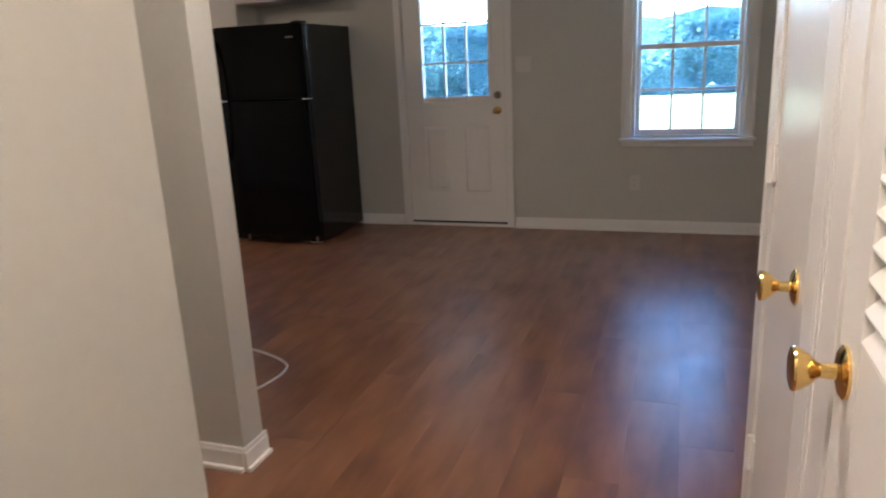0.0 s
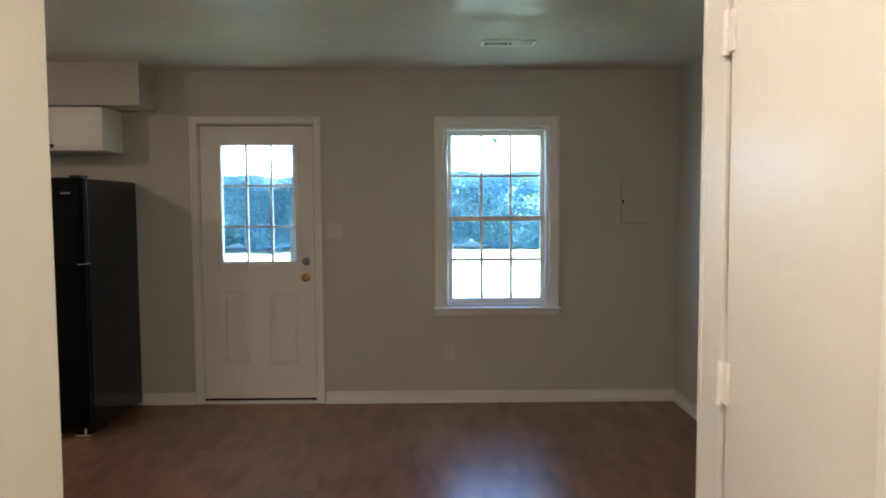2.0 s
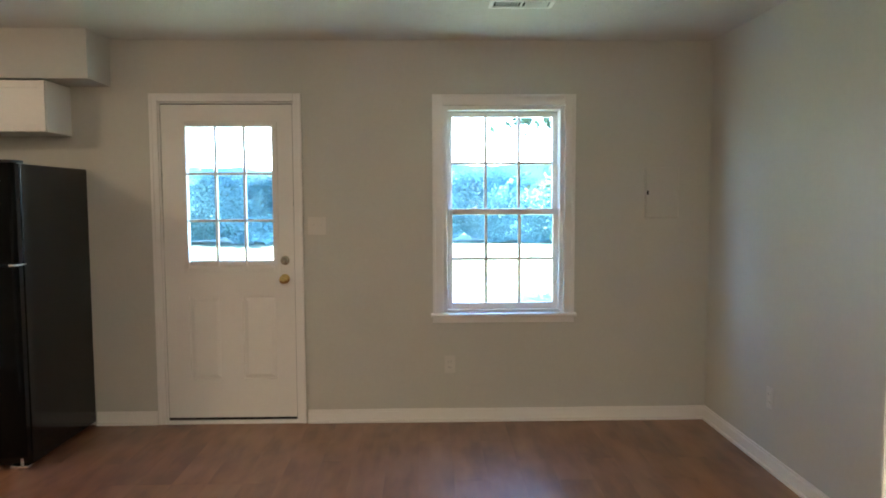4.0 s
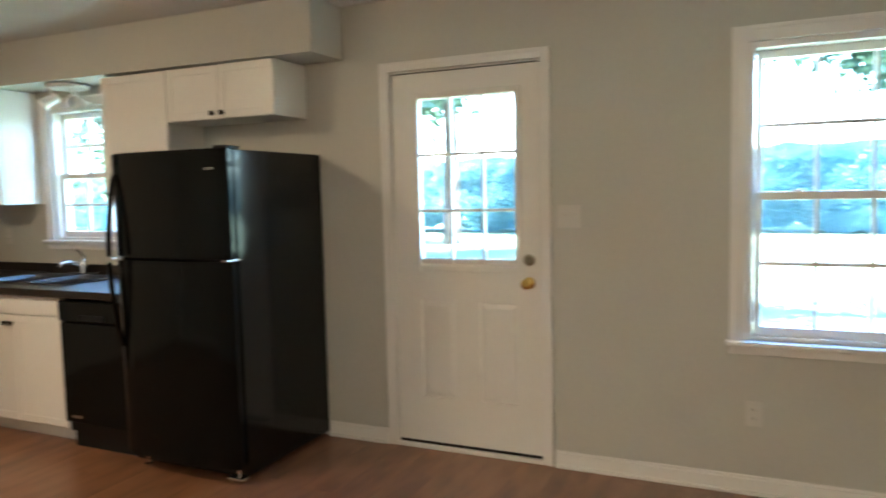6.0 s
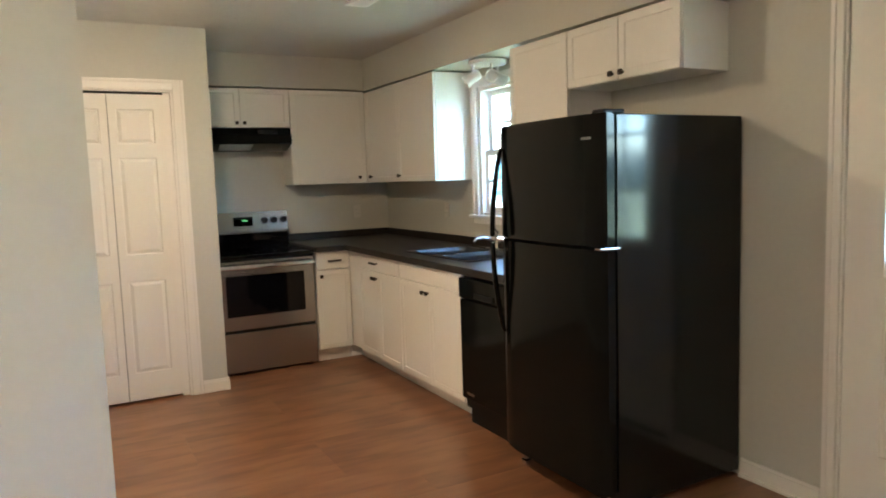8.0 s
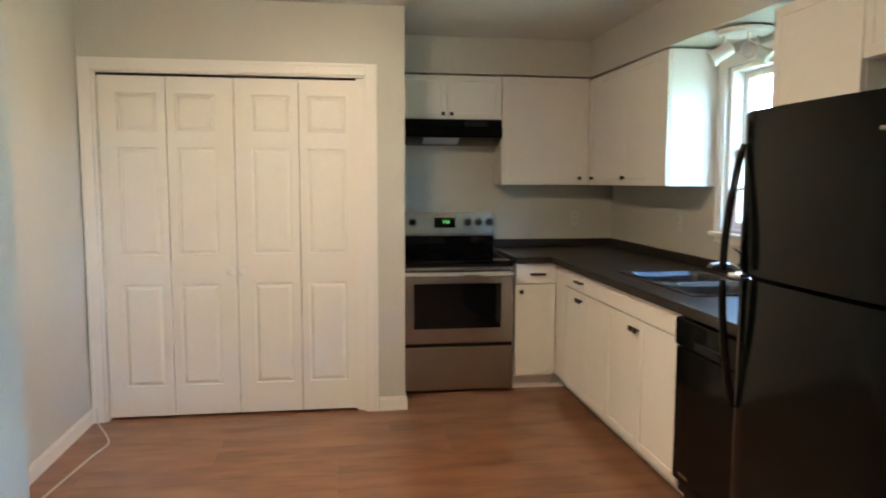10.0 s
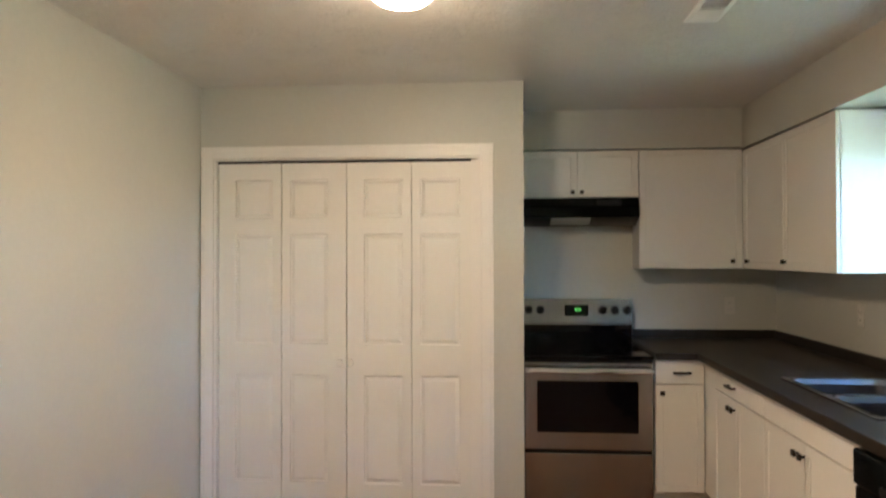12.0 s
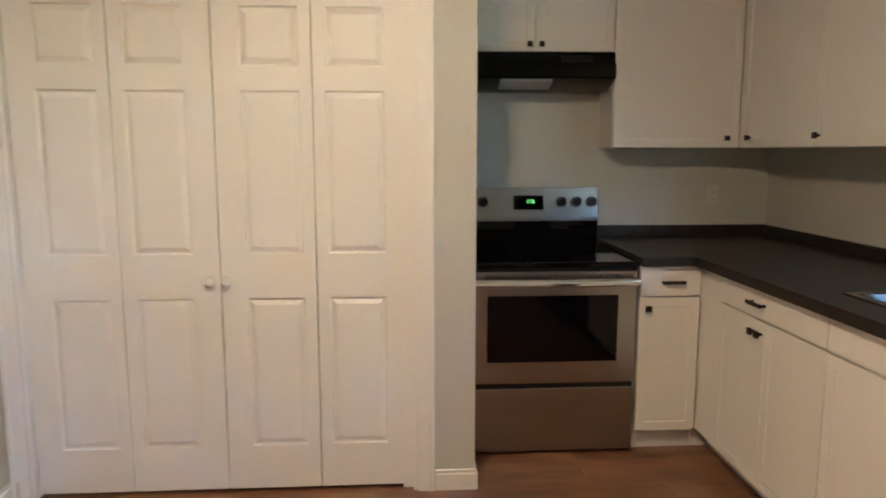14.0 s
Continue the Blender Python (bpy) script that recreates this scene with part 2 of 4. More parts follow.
DOME = bowl_material("lit frosted glass", (1, 0.725, 0.44), 7.8)
HALLDOME = bowl_material("lit frosted hall glass", (1, 0.78, 0.53), 9.8)
HALLFILL = bowl_material("lit frosted glass of the added hall lamp", (1, 0.77, 0.51), 10.5)
DISPLAY = glow_material("green display digits", (0.03, 1.0, 0.08), 0.04)


# ---- building blocks ----
def box(bm, x0, y0, z0, x1, y1, z1, bevel=0.0, steps=2):
    r = bmesh.ops.create_cube(bm, size=1.0, matrix=Matrix.LocRotScale(((x0 + x1) / 2, (y0 + y1) / 2, (z0 + z1) / 2), None, (abs(x1 - x0), abs(y1 - y0), abs(z1 - z0))))
    if bevel:
        edges = {e for v in r["verts"] for e in v.link_edges}
        bmesh.ops.bevel(bm, geom=list(edges), offset=bevel, segments=steps, affect="EDGES", profile=0.5)
    return bm


def boxes(*rows, bevel=0.0):
    bm = bmesh.new()
    for row in rows:
        box(bm, *row, bevel=bevel)
    return bm


def prism(bm, outline, z0, z1):
    """An outline of (x, y), counter-clockwise, raised from z0 to z1."""
    low = [bm.verts.new((x, y, z0)) for x, y in outline]
    high = [bm.verts.new((x, y, z1)) for x, y in outline]
    bm.faces.new(low[::-1])
    bm.faces.new(high)
    for i in range(len(outline)):
        k = (i + 1) % len(outline)
        bm.faces.new((low[i], low[k], high[k], high[i]))
    return bm


def lathe(bm, profile, m=Matrix(), steps=28):
    """A profile of (radius, height) turned round the z axis, placed by m."""
    rings, steps = [], max(steps, 20)
    for r, h in profile:
        rings.append([bm.verts.new(m @ Vector((r * math.cos(2 * math.pi * i / steps), r * math.sin(2 * math.pi * i / steps), h))) for i in range(steps)])
    for a, b in zip(rings, rings[1:]):
        for i in range(steps):
            k = (i + 1) % steps
            bm.faces.new((a[i], a[k], b[k], b[i]))
    bm.faces.new(rings[0][::-1])
    bm.faces.new(rings[-1])
    return bm


def tube(bm, points, radius, steps=10, flat=1.0):
    """A bar along points; flat squeezes it sideways; radius may be a list."""
    rings, steps = [], 16 if steps >= 8 else steps
    pts = [Vector(p) for p in points]
    for i, p in enumerate(pts):
        way = (pts[min(i + 1, len(pts) - 1)] - pts[max(i - 1, 0)]).normalized()
        side = way.orthogonal() if abs(way.x) > 0.9 else way.cross(Vector((1, 0, 0)))
        side.normalize()
        up = way.cross(side)
        r = radius[i] if isinstance(radius, (list, tuple)) else radius
        rings.append([bm.verts.new(p + side * (r * math.cos(2 * math.pi * k / steps)) + up * (r * flat * math.sin(2 * math.pi * k / steps))) for k in range(steps)])
    for a, b in zip(rings, rings[1:]):
        for i in range(steps):
            k = (i + 1) % steps
            bm.faces.new((a[i], b[i], b[k], a[k]))
    bm.faces.new(rings[0])
    bm.faces.new(rings[-1][::-1])
    return bm


def mesh_of(name, bm, mat, smooth=True):
    bmesh.ops.recalc_face_normals(bm, faces=bm.faces)
    me = bpy.data.meshes.new(name)
    bm.normal_update()
    bm.to_mesh(me)
    me.materials.append(mat)
    if smooth:
        me.shade_smooth()
        me.set_sharp_from_angle(angle=radians(25))
        if len(bm.faces) < 4000:
            # normals weighted by face area, so that flat faces stay flat beside their rounded edges
            areas, near, normals = {f: f.calc_area() for f in bm.faces}, math.cos(radians(24.9)), []
            for f in bm.faces:
                for v in f.verts:
                    total = Vector((0, 0, 0))
                    for g in v.link_faces:
                        if f.normal.dot(g.normal) > near:
                            total += g.normal * areas[g]
                    normals.append(total.normalized() if total.length > 0 else f.normal.copy())
            me.normals_split_custom_set(normals)
    bm.free()
    return me


def part(name, bm, mat, parent, label=""):
    ob = new(name, mesh_of(name, bm, mat))
    ob.parent = parent
    return tagged(ob, label)


GROUPS = {"tree": "trees on the lawn", "wall_outlet": "wall outlets", "dome_light": "dome ceiling lights", "ceiling_vent": "ceiling vents", "wall_cabinet": "kitchen wall cabinets", "base_cabinet": "kitchen base cabinets"}


def thing(name, m, label, category, group="", kind=""):
    ob, group = new(name), group or GROUPS.get(name, "")
    ob.empty_display_size = 0.1
    ob.matrix_basis = m
    return tagged(ob, label, category, group, kind)


def structure(name, bm, mat, label="", category="structure"):
    return tagged(new(name, mesh_of(name, bm, mat)), label or name.replace("_", " "), category, "", "structure")


def shaker(w, h, t=0.019, rail=0.055, deep=0.0045, x=0.0, z=0.0):
    """A shaker front from (x, z), its face at y = 0 towards -y."""
    bm = box(bmesh.new(), x, 0, z, x + w, t, z + h, 0.0015, 1)
    face = min(bm.faces, key=lambda f: f.calc_center_median().y)
    r = bmesh.ops.inset_region(bm, faces=[face], thickness=min(rail, w * 0.3, h * 0.3), depth=0)
    bmesh.ops.inset_region(bm, faces=[face], thickness=0.003, depth=-deep)
    return bm


def slab_front(w, h, t=0.019, x=0.0, z=0.0):
    return box(bmesh.new(), x, 0, z, x + w, t, z + h, 0.002, 2)


def panel_leaf(w, h, t, panels, flat=0.035):
    """A door leaf with raised panels (x0, z0, x1, z1) moulded in its face, which is at y = 0 towards -y."""
    bm = bmesh.new()
    xs = sorted({0, w, *[p[0] for p in panels], *[p[2] for p in panels]})
    zs = sorted({0, h, *[p[1] for p in panels], *[p[3] for p in panels]})
    inside = lambda x, z: any(p[0] < x < p[2] and p[1] < z < p[3] for p in panels)
    quad = lambda a, b: bm.faces.new([bm.verts.new(v) for v in (a[0], a[1], b[1], b[0])])
    for x0, x1 in zip(xs, xs[1:]):
        for z0, z1 in zip(zs, zs[1:]):
            if not inside((x0 + x1) / 2, (z0 + z1) / 2):
                bm.faces.new([bm.verts.new(v) for v in ((x0, 0, z0), (x1, 0, z0), (x1, 0, z1), (x0, 0, z1))])
    for x0, z0, x1, z1 in panels:
        loops = []
        for inset, y in ((0, 0), (0.003, 0.012), (0.008, 0.013), (flat - 0.008, 0.0005)):
            loops.append([(x0 + inset, y, z0 + inset), (x1 - inset, y, z0 + inset), (x1 - inset, y, z1 - inset), (x0 + inset, y, z1 - inset)])
        for a, b in zip(loops, loops[1:]):
            for i in range(4):
                quad((a[i], a[(i + 1) % 4]), (b[i], b[(i + 1) % 4]))
        bm.faces.new([bm.verts.new(v) for v in loops[-1]])
    bmesh.ops.remove_doubles(bm, verts=bm.verts, dist=0.0004)
    c = [(0, 0, 0), (w, 0, 0), (w, 0, h), (0, 0, h), (0, t, 0), (w, t, 0), (w, t, h), (0, t, h)]
    for f in ((0, 1, 5, 4), (1, 2, 6, 5), (2, 3, 7, 6), (3, 0, 4, 7), (4, 5, 6, 7)):
        bm.faces.new([bm.verts.new(c[i]) for i in f])
    bmesh.ops.remove_doubles(bm, verts=bm.verts, dist=0.0004)
    return bm


def knob_bm(m=Matrix()):
    """A small square cabinet knob that stands out towards -y."""
    bm = bmesh.new()
    lathe(bm, [(0.006, 0), (0.006, 0.014), (0.008, 0.016)], pose(0, 0, 0, 90), 12)
    box(bm, -0.013, -0.028, -0.013, 0.013, -0.015, 0.013, 0.003, 2)
    bm.transform(m)
    return bm


def pull_bm(w=0.1, m=Matrix()):
    bm = bmesh.new()
    for x in (-w * 0.42, w * 0.42):
        box(bm, x - 0.005, -0.02, -0.005, x + 0.005, 0, 0.005, 0.001, 1)
    box(bm, -w / 2, -0.03, -0.007, w / 2, -0.018, 0.007, 0.003, 2)
    bm.transform(m)
    return bm


# ---- the shell ----
N, E, TOP, CW, KW, SW = 5.90, 1.43, 2.45, -5.346, -6.42, 2.31
T = 0.14


def wall_x(name, x0, x1, y0, y1, openings=(), label="greige painted wall"):
    """A wall along x from y0 (inner face or outer) to y1 with openings (x0, z0, x1, z1)."""
    rows, xs = [], sorted({x0, x1, *[o[0] for o in openings], *[o[2] for o in openings]})
    for a, b in zip(xs, xs[1:]):
        low = 0.0
        for o in sorted((o for o in openings if o[0] <= a and o[2] >= b), key=lambda o: o[1]):
            if o[1] > low:
                rows.append((a, y0, low, b, y1, o[1]))
            low = o[3]
        rows.append((a, y0, low, b, y1, TOP))
    return structure(name, boxes(*rows), WALL, label, "wall")


def wall_y(name, x0, x1, y0, y1, openings=(), label="greige painted wall"):
    rows, ys = [], sorted({y0, y1, *[o[0] for o in openings], *[o[2] for o in openings]})
    for a, b in zip(ys, ys[1:]):
        low = 0.0
        for o in sorted((o for o in openings if o[0] <= a and o[2] >= b), key=lambda o: o[1]):
            if o[1] > low:
                rows.append((x0, a, low, x1, b, o[1]))
            low = o[3]
        rows.append((x0, a, low, x1, b, TOP))
    return structure(name, boxes(*rows), WALL, label, "wall")


D0, D1 = -2.078, -1.252          # the back door's leaf
W0, W1, WZ0, WZ1 = -0.295, 0.485, 0.715, 2.045    # dining window opening
V0, V1, VZ0, VZ1 = -4.785, -4.005, 1.14, 2.05     # kitchen window opening
wall_x("wall_north", KW - T, E + T, N, N + T, [(D0 - 0.012, 0.0, D1 + 0.012, 2.07), (W0, WZ0, W1, WZ1), (V0, VZ0, V1, VZ1)])
wall_y("wall_east", E, E + T, -1.5, N)
wall_y("wall_kitchen_west", KW - T, KW, 1.4, N)
C0, C1, CTOP = 2.386, 3.918, 2.04  # closet opening
wall_y("wall_closet", CW - 0.115, CW, SW, 4.152, [(C0, 0.0, C1, CTOP)])
wall_x("wall_kitchen_side", KW, CW - 0.115, 4.037, 4.152)
wall_x("wall_closet_back", KW, CW - 0.115, SW, SW + 0.02)
wall_x("wall_south", KW, -2.24, SW - 0.115, SW)
wall_y("wall_stub", -2.24, -2.115, SW - 0.115, 3.285)
wall_x("wall_hall_end", -2.115, -1.323, 2.255, 2.37)
wall_y("wall_hall_left", -0.75, -0.63, -1.5, 1.24)
wall_x("wall_passage", -2.24, -0.75, 1.125, 1.24)
wall_y("wall_passage_end", -2.355, -2.24, 1.125, SW - 0.115)
wall_x("wall_back", -0.75, E, -1.615, -1.5)
HX = 0.27                         # face of the hall's right wall
wall_y("wall_hall_right", HX + 0.01, HX + 0.12, -1.5, 2.416, [(1.715, 0.0, 2.262, 2.05), (0.82, 0.0, 1.46, 2.05)])
wall_x("wall_closet_north", HX + 0.12, E, 2.30, 2.416)
wall_y("wall_hall_closet", 0.95, 1.0, -1.5, 2.30)
structure("ceiling", boxes((KW - T, -1.615, TOP, E + T, N + T, TOP + 0.12)), CEIL, "white stomp-textured ceiling", "ceiling")
# Never in view; the slab and its overhang keep direct sun out.
structure("roof", boxes((KW - 0.6, -2.2, TOP + 0.3, E + 0.6, N + 0.42, TOP + 0.45), (KW - T, -1.615, TOP + 0.12, E + T, N + T, TOP + 0.3)), SIDING, "unseen flat eave and roof, added to keep the sun out", "roof")
SOF = 5.597
soffit = boxes((KW, SOF, 2.163, -2.374, N, TOP), (KW, 4.152, 2.190, -6.165, SOF, TOP))
for v in soffit.verts:
    # the long soffit sags a little from the corner towards its end
    if v.co.y > SOF - 0.001 and v.co.z < 2.17:
        v.co.z = 2.187 - 0.026 * (v.co.x - KW) / (-2.374 - KW)
structure("soffit", soffit, WALL, "greige boxed soffit above the kitchen cabinets", "soffit")

# ---- trims ----
def skirting(name, runs):
    """Baseboards: runs of (x0, y0, x1, y1, side) along a wall face; side: the way it stands out, 'N', 'S', 'E' or 'W'."""
    for x0, y0, x1, y1, side in runs:
        bm, d = bmesh.new(), {"N": (0, 1), "S": (0, -1), "E": (1, 0), "W": (-1, 0)}[side]
        shoe = ((0, 0.016, 0.026),) if x0 > CW else ()
        for h0, h1, t in ((0, 0.072, 0.013), (0.072, 0.088, 0.009), *shoe):
            ax, bx = sorted((x0, x1)), sorted((y0, y1))
            box(bm, ax[0] + min(0, d[0] * t), bx[0] + min(0, d[1] * t), h0, ax[1] + max(0, d[0] * t), bx[1] + max(0, d[1] * t), h1, 0.002, 1)
        structure(name, bm, TRIM, "white painted baseboard with shoe moulding", "baseboard")


skirting("baseboard", [
    (D1 + 0.075, N, E, N, "S"), (-2.535, N, D0 - 0.07, N, "S"), (E, 2.416, E, N, "W"),
    (CW, 3.99, CW, 4.152, "E"), (CW - 0.10, 4.152, CW + 0.013, 4.152, "N"), (CW, SW, -2.24, SW, "N"),
    (-2.24, SW, -2.24, 3.285, "W"), (-2.253, 3.285, -2.102, 3.285, "N"), (-2.115, 2.37, -2.115, 3.285, "E"),
    (-2.115, 2.37, -1.323, 2.37, "N"), (-1.323, 2.242, -1.323, 2.383, "E"), (-2.115, 2.255, -1.323, 2.255, "S"),
    (HX + 0.12, 2.416, E, 2.416, "N"), (-0.63, -1.5, -0.63, 1.253, "E"), (-2.24, 1.24, -0.63, 1.24, "N")])


def casing(name, x0, x1, z0, z1, w, m, parent, ridge=0.006):
    """A moulded casing round an opening, outside of it, standing out towards -y."""
    for a in ((x0 - w, z0, x0, z1 + w), (x1, z0, x1 + w, z1 + w), (x0, z1, x1, z1 + w)):
        bm = box(bmesh.new(), a[0], -0.013, a[1], a[2], 0, a[3], 0.003, 2)
        upright = a[3] - a[1] > a[2] - a[0]
        if upright:
            outer = a[0] if a[0] < x0 else a[2] - 0.02
            box(bm, outer, -0.013 - ridge, a[1], outer + 0.02, -0.012, a[3], 0.003, 2)
        else:
            box(bm, a[0], -0.013 - ridge, a[3] - 0.02, a[2], -0.012, a[3], 0.003, 2)
        bm.transform(m)
        part(name, bm, TRIM, parent)


def round_knob(parent, name, m, mat, label, big=1.0):
    """A door knob on its rose, standing out towards -y."""
    bm = bmesh.new()
    lathe(bm, [(0.031 * big, 0), (0.031 * big, 0.004), (0.024 * big, 0.009), (0.011, 0.012), (0.010, 0.03), (0.0125, 0.035), (0.0185 * big, 0.043), (0.0245 * big, 0.054), (0.0268 * big, 0.061), (0.0255 * big, 0.0645), (0.019 * big, 0.067), (0.008, 0.0675)], m @ pose(0, 0, 0, 90))
    return part(name, bm, mat, parent, label)


# back door
door = thing("door_1", pose(0, N, 0), "closed white half-glazed back door with nine panes", "door", kind="structure")
w = D1 - D0
leaf = panel_leaf(w, 2.022, 0.035, [(0.147, 0.26, 0.35, 0.80), (0.489, 0.26, 0.725 - 0.02, 0.80), (0.125, 0.995, 0.725, 1.915)], 0.04)
cut = [f for f in leaf.faces if abs(f.normal.y) > 0.5 and 1.0 < f.calc_center_median().z < 1.9 and f.calc_area() > 0.3 and f.calc_center_median().y < 0.02]
bmesh.ops.delete(leaf, geom=cut, context="FACES")
bmesh.ops.delete(leaf, geom=[f for f in leaf.faces if f.calc_center_median().y > 0.034], context="FACES")
for a in ((0, 0, w, 1.03), (0, 1.88, w, 2.022), (0, 1.03, 0.16, 1.88), (0.69, 1.03, w, 1.88)):
    leaf.faces.new([leaf.verts.new(v) for v in ((a[0], 0.035, a[1]), (a[2], 0.035, a[1]), (a[2], 0.035, a[3]), (a[0], 0.035, a[3]))])
leaf.transform(pose(D0, 0.012, 0.03))
part("leaf", leaf, DOOR, door)
gx0, gx1, gz0, gz1 = D0 + 0.155, D0 + 0.70, 1.02, 1.915
frame_bm = boxes((gx0 - 0.03, 0.004, gz0 - 0.03, gx0, 0.05, gz1 + 0.03), (gx1, 0.004, gz0 - 0.03, gx1 + 0.03, 0.05, gz1 + 0.03), (gx0, 0.004, gz0 - 0.03, gx1, 0.05, gz0), (gx0, 0.004, gz1, gx1, 0.05, gz1 + 0.03), bevel=0.004)
glazing = part("glazing_frame", frame_bm, DOOR, door)
for i in (1, 2):
    x = gx0 + (gx1 - gx0) * i / 3
    part("muntin", boxes((x - 0.008, 0.012, gz0, x + 0.008, 0.042, gz1), bevel=0.003), DOOR, glazing)
    z = gz0 + (gz1 - gz0) * i / 3
    part("muntin", boxes((gx0, 0.0135, z - 0.008, gx1, 0.0405, z + 0.008), bevel=0.003), DOOR, glazing)
for i in range(3):
    for k in range(3):
        a, b = gx0 + (gx1 - gx0) * i / 3 + 0.004, gz0 + (gz1 - gz0) * k / 3 + 0.004
        pane = part("pane", boxes((a, 0.026, b, a + (gx1 - gx0) / 3 - 0.008, 0.029, b + (gz1 - gz0) / 3 - 0.008)), GLASS, glazing)
        pane.visible_shadow = False
casing("casing", D0 - 0.012, D1 + 0.012, 0, 2.068, 0.05, Matrix(), door)
part("jamb", boxes((D0 - 0.012, 0.002, 0, D0 - 0.004, 0.12, 2.066), (D1 + 0.004, 0.002, 0, D1 + 0.012, 0.12, 2.066), (D0 - 0.004, 0.002, 2.058, D1 + 0.004, 0.12, 2.066)), TRIM, door)
# The gap's shade, put in as a dark strip round the leaf.
part("gap_shadow_strip", boxes((D0 - 0.0035, 0.017, 0.02, D0 + 0.03, 0.03, 2.0575), (D1 - 0.03, 0.017, 0.02, D1 + 0.0035, 0.03, 2.0575), (D0 + 0.03, 0.017, 2.03, D1 - 0.03, 0.03, 2.0575)), DARK, door, "dark strip that stands for shade in the gap round the leaf")
part("threshold", boxes((D0 - 0.012, -0.012, 0.0, D1 + 0.012, 0.13, 0.022), bevel=0.003), TRIM, door, "white threshold")
# Dark strip added for the shaded gap between leaf and threshold.
part("under_door_shade", boxes((D0 + 0.001, 0.009, 0.0225, D1 - 0.001, 0.03, 0.038)), DARK, door, "dark strip that stands for the shaded gap under the door")
round_knob(door, "knob", pose(-1.313, 0.012, 0.943), BRASS, "brass knob", 1.0)
bm = lathe(bmesh.new(), [(0.03, 0), (0.03, 0.006), (0.022, 0.014), (0.012, 0.016)], pose(-1.311, 0.012, 1.061, 90))
part("deadbolt", box(bm, -1.3135, -0.022, 1.045, -1.3085, -0.004, 1.077, 0.002, 1), NICKEL, door, "aged nickel deadbolt")
for z in (0.25, 1.05, 1.82):
    part("hinge", lathe(bmesh.new(), [(0.006, 0), (0.006, 0.09)], pose(D0 - 0.004, 0.004, z), 10), TRIM, door)


def window(name, x0, x1, z0, z1, label, columns=3):
    """A double-hung window in the north wall, with its casing, stool and apron."""
    win = thing(name, pose(0, N, 0), label, "window", kind="structure")
    cas = 0.068
    casing("casing", x0, x1, z0, z1, cas, Matrix(), win)
    part("stool", boxes((x0 - cas - 0.012, -0.045, z0 - 0.022, x1 + cas + 0.012, 0.02, z0), bevel=0.005), TRIM, win)
    part("apron", boxes((x0 - cas, -0.012, z0 - 0.063, x1 + cas, 0, z0 - 0.0225), bevel=0.003), TRIM, win)
    part("window_frame", boxes((x0, 0.01, z0, x0 + 0.028, 0.13, z1), (x1 - 0.028, 0.01, z0, x1, 0.13, z1), (x0 + 0.028, 0.01, z1 - 0.028, x1 - 0.028, 0.13, z1), (x0 + 0.028, 0.02, z0, x1 - 0.028, 0.13, z0 + 0.018), bevel=0.002), TRIM, win)
    zm = (z0 + z1) / 2 - 0.014
    for low, high, y in ((z0 + 0.019, zm + 0.02, 0.045), (zm - 0.018, z1 - 0.029, 0.085)):
        a, b, s = x0 + 0.03, x1 - 0.03, 0.032
        sash = part("sash", boxes((a, y, low, a + s, y + 0.034, high), (b - s, y, low, b, y + 0.034, high), (a + s, y, low, b - s, y + 0.034, low + 0.04), (a + s, y, high - 0.036, b - s, y + 0.034, high), bevel=0.003), TRIM, win)
        pa, pb, ql, qh = a + s, b - s, low + 0.04, high - 0.036
        for i in range(1, columns):
            x = pa + (pb - pa) * i / columns
            part("muntin", boxes((x - 0.009, y + 0.006, ql, x + 0.009, y + 0.028, qh), bevel=0.002), TRIM, sash)
        z = (ql + qh) / 2
        part("muntin", boxes((pa, y + 0.0075, z - 0.009, pb, y + 0.0265, z + 0.009), bevel=0.002), TRIM, sash)
        for i in range(columns):
            for k in range(2):
                u, v = pa + (pb - pa) * i / columns + 0.003, ql + (qh - ql) * k / 2 + 0.003
                pane = part("pane", boxes((u, y + 0.015, v, u + (pb - pa) / columns - 0.006, y + 0.018, v + (qh - ql) / 2 - 0.006)), GLASS, sash)
                pane.visible_shadow = False
    for x in (x0 + (x1 - x0) * 0.27, x0 + (x1 - x0) * 0.73):
        part("sash_lock", box(lathe(bmesh.new(), [(0.018, 0), (0.018, 0.008), (0.01, 0.012)], pose(x, 0.06, zm + 0.0205), 14), x - 0.028, 0.052, zm + 0.0205, x + 0.012, 0.06, zm + 0.03, 0.002, 1), NICKEL, win)


window("window_1", W0, W1, WZ0, WZ1, "white double-hung window with six-pane sashes")
window("window_2", V0, V1, VZ0, VZ1, "white double-hung window above the kitchen sink")

# closet with folding doors, on the wall that faces east
closet = thing("door_2", pose(CW, 0, 0, 0, 0, 90), "closed white four-leaf bifold closet doors", "door", kind="structure")
casing("casing", C0, C1, 0, CTOP - 0.002, 0.068, Matrix(), closet)
part("jamb", boxes((C0, 0.002, 0, C0 + 0.015, 0.114, CTOP), (C1 - 0.015, 0.002, 0, C1, 0.114, CTOP), (C0 + 0.015, 0.002, CTOP - 0.012, C1 - 0.015, 0.114, CTOP)), TRIM, closet)
part("stop", boxes((3.860, 0.0285, 0, C1 - 0.0155, 0.05, CTOP - 0.013)), TRIM, closet)
# Dark sheet added for the shade that shows between the folding leaves.
part("closet_shade", boxes((C0 + 0.016, 0.085, 0.0, C1 - 0.016, 0.095, CTOP - 0.04)), DARK, closet)
part("track", boxes((C0 + 0.015, 0.03, CTOP - 0.03, C1 - 0.015, 0.075, CTOP - 0.0125)), DARK, closet, "dark folding-door track")
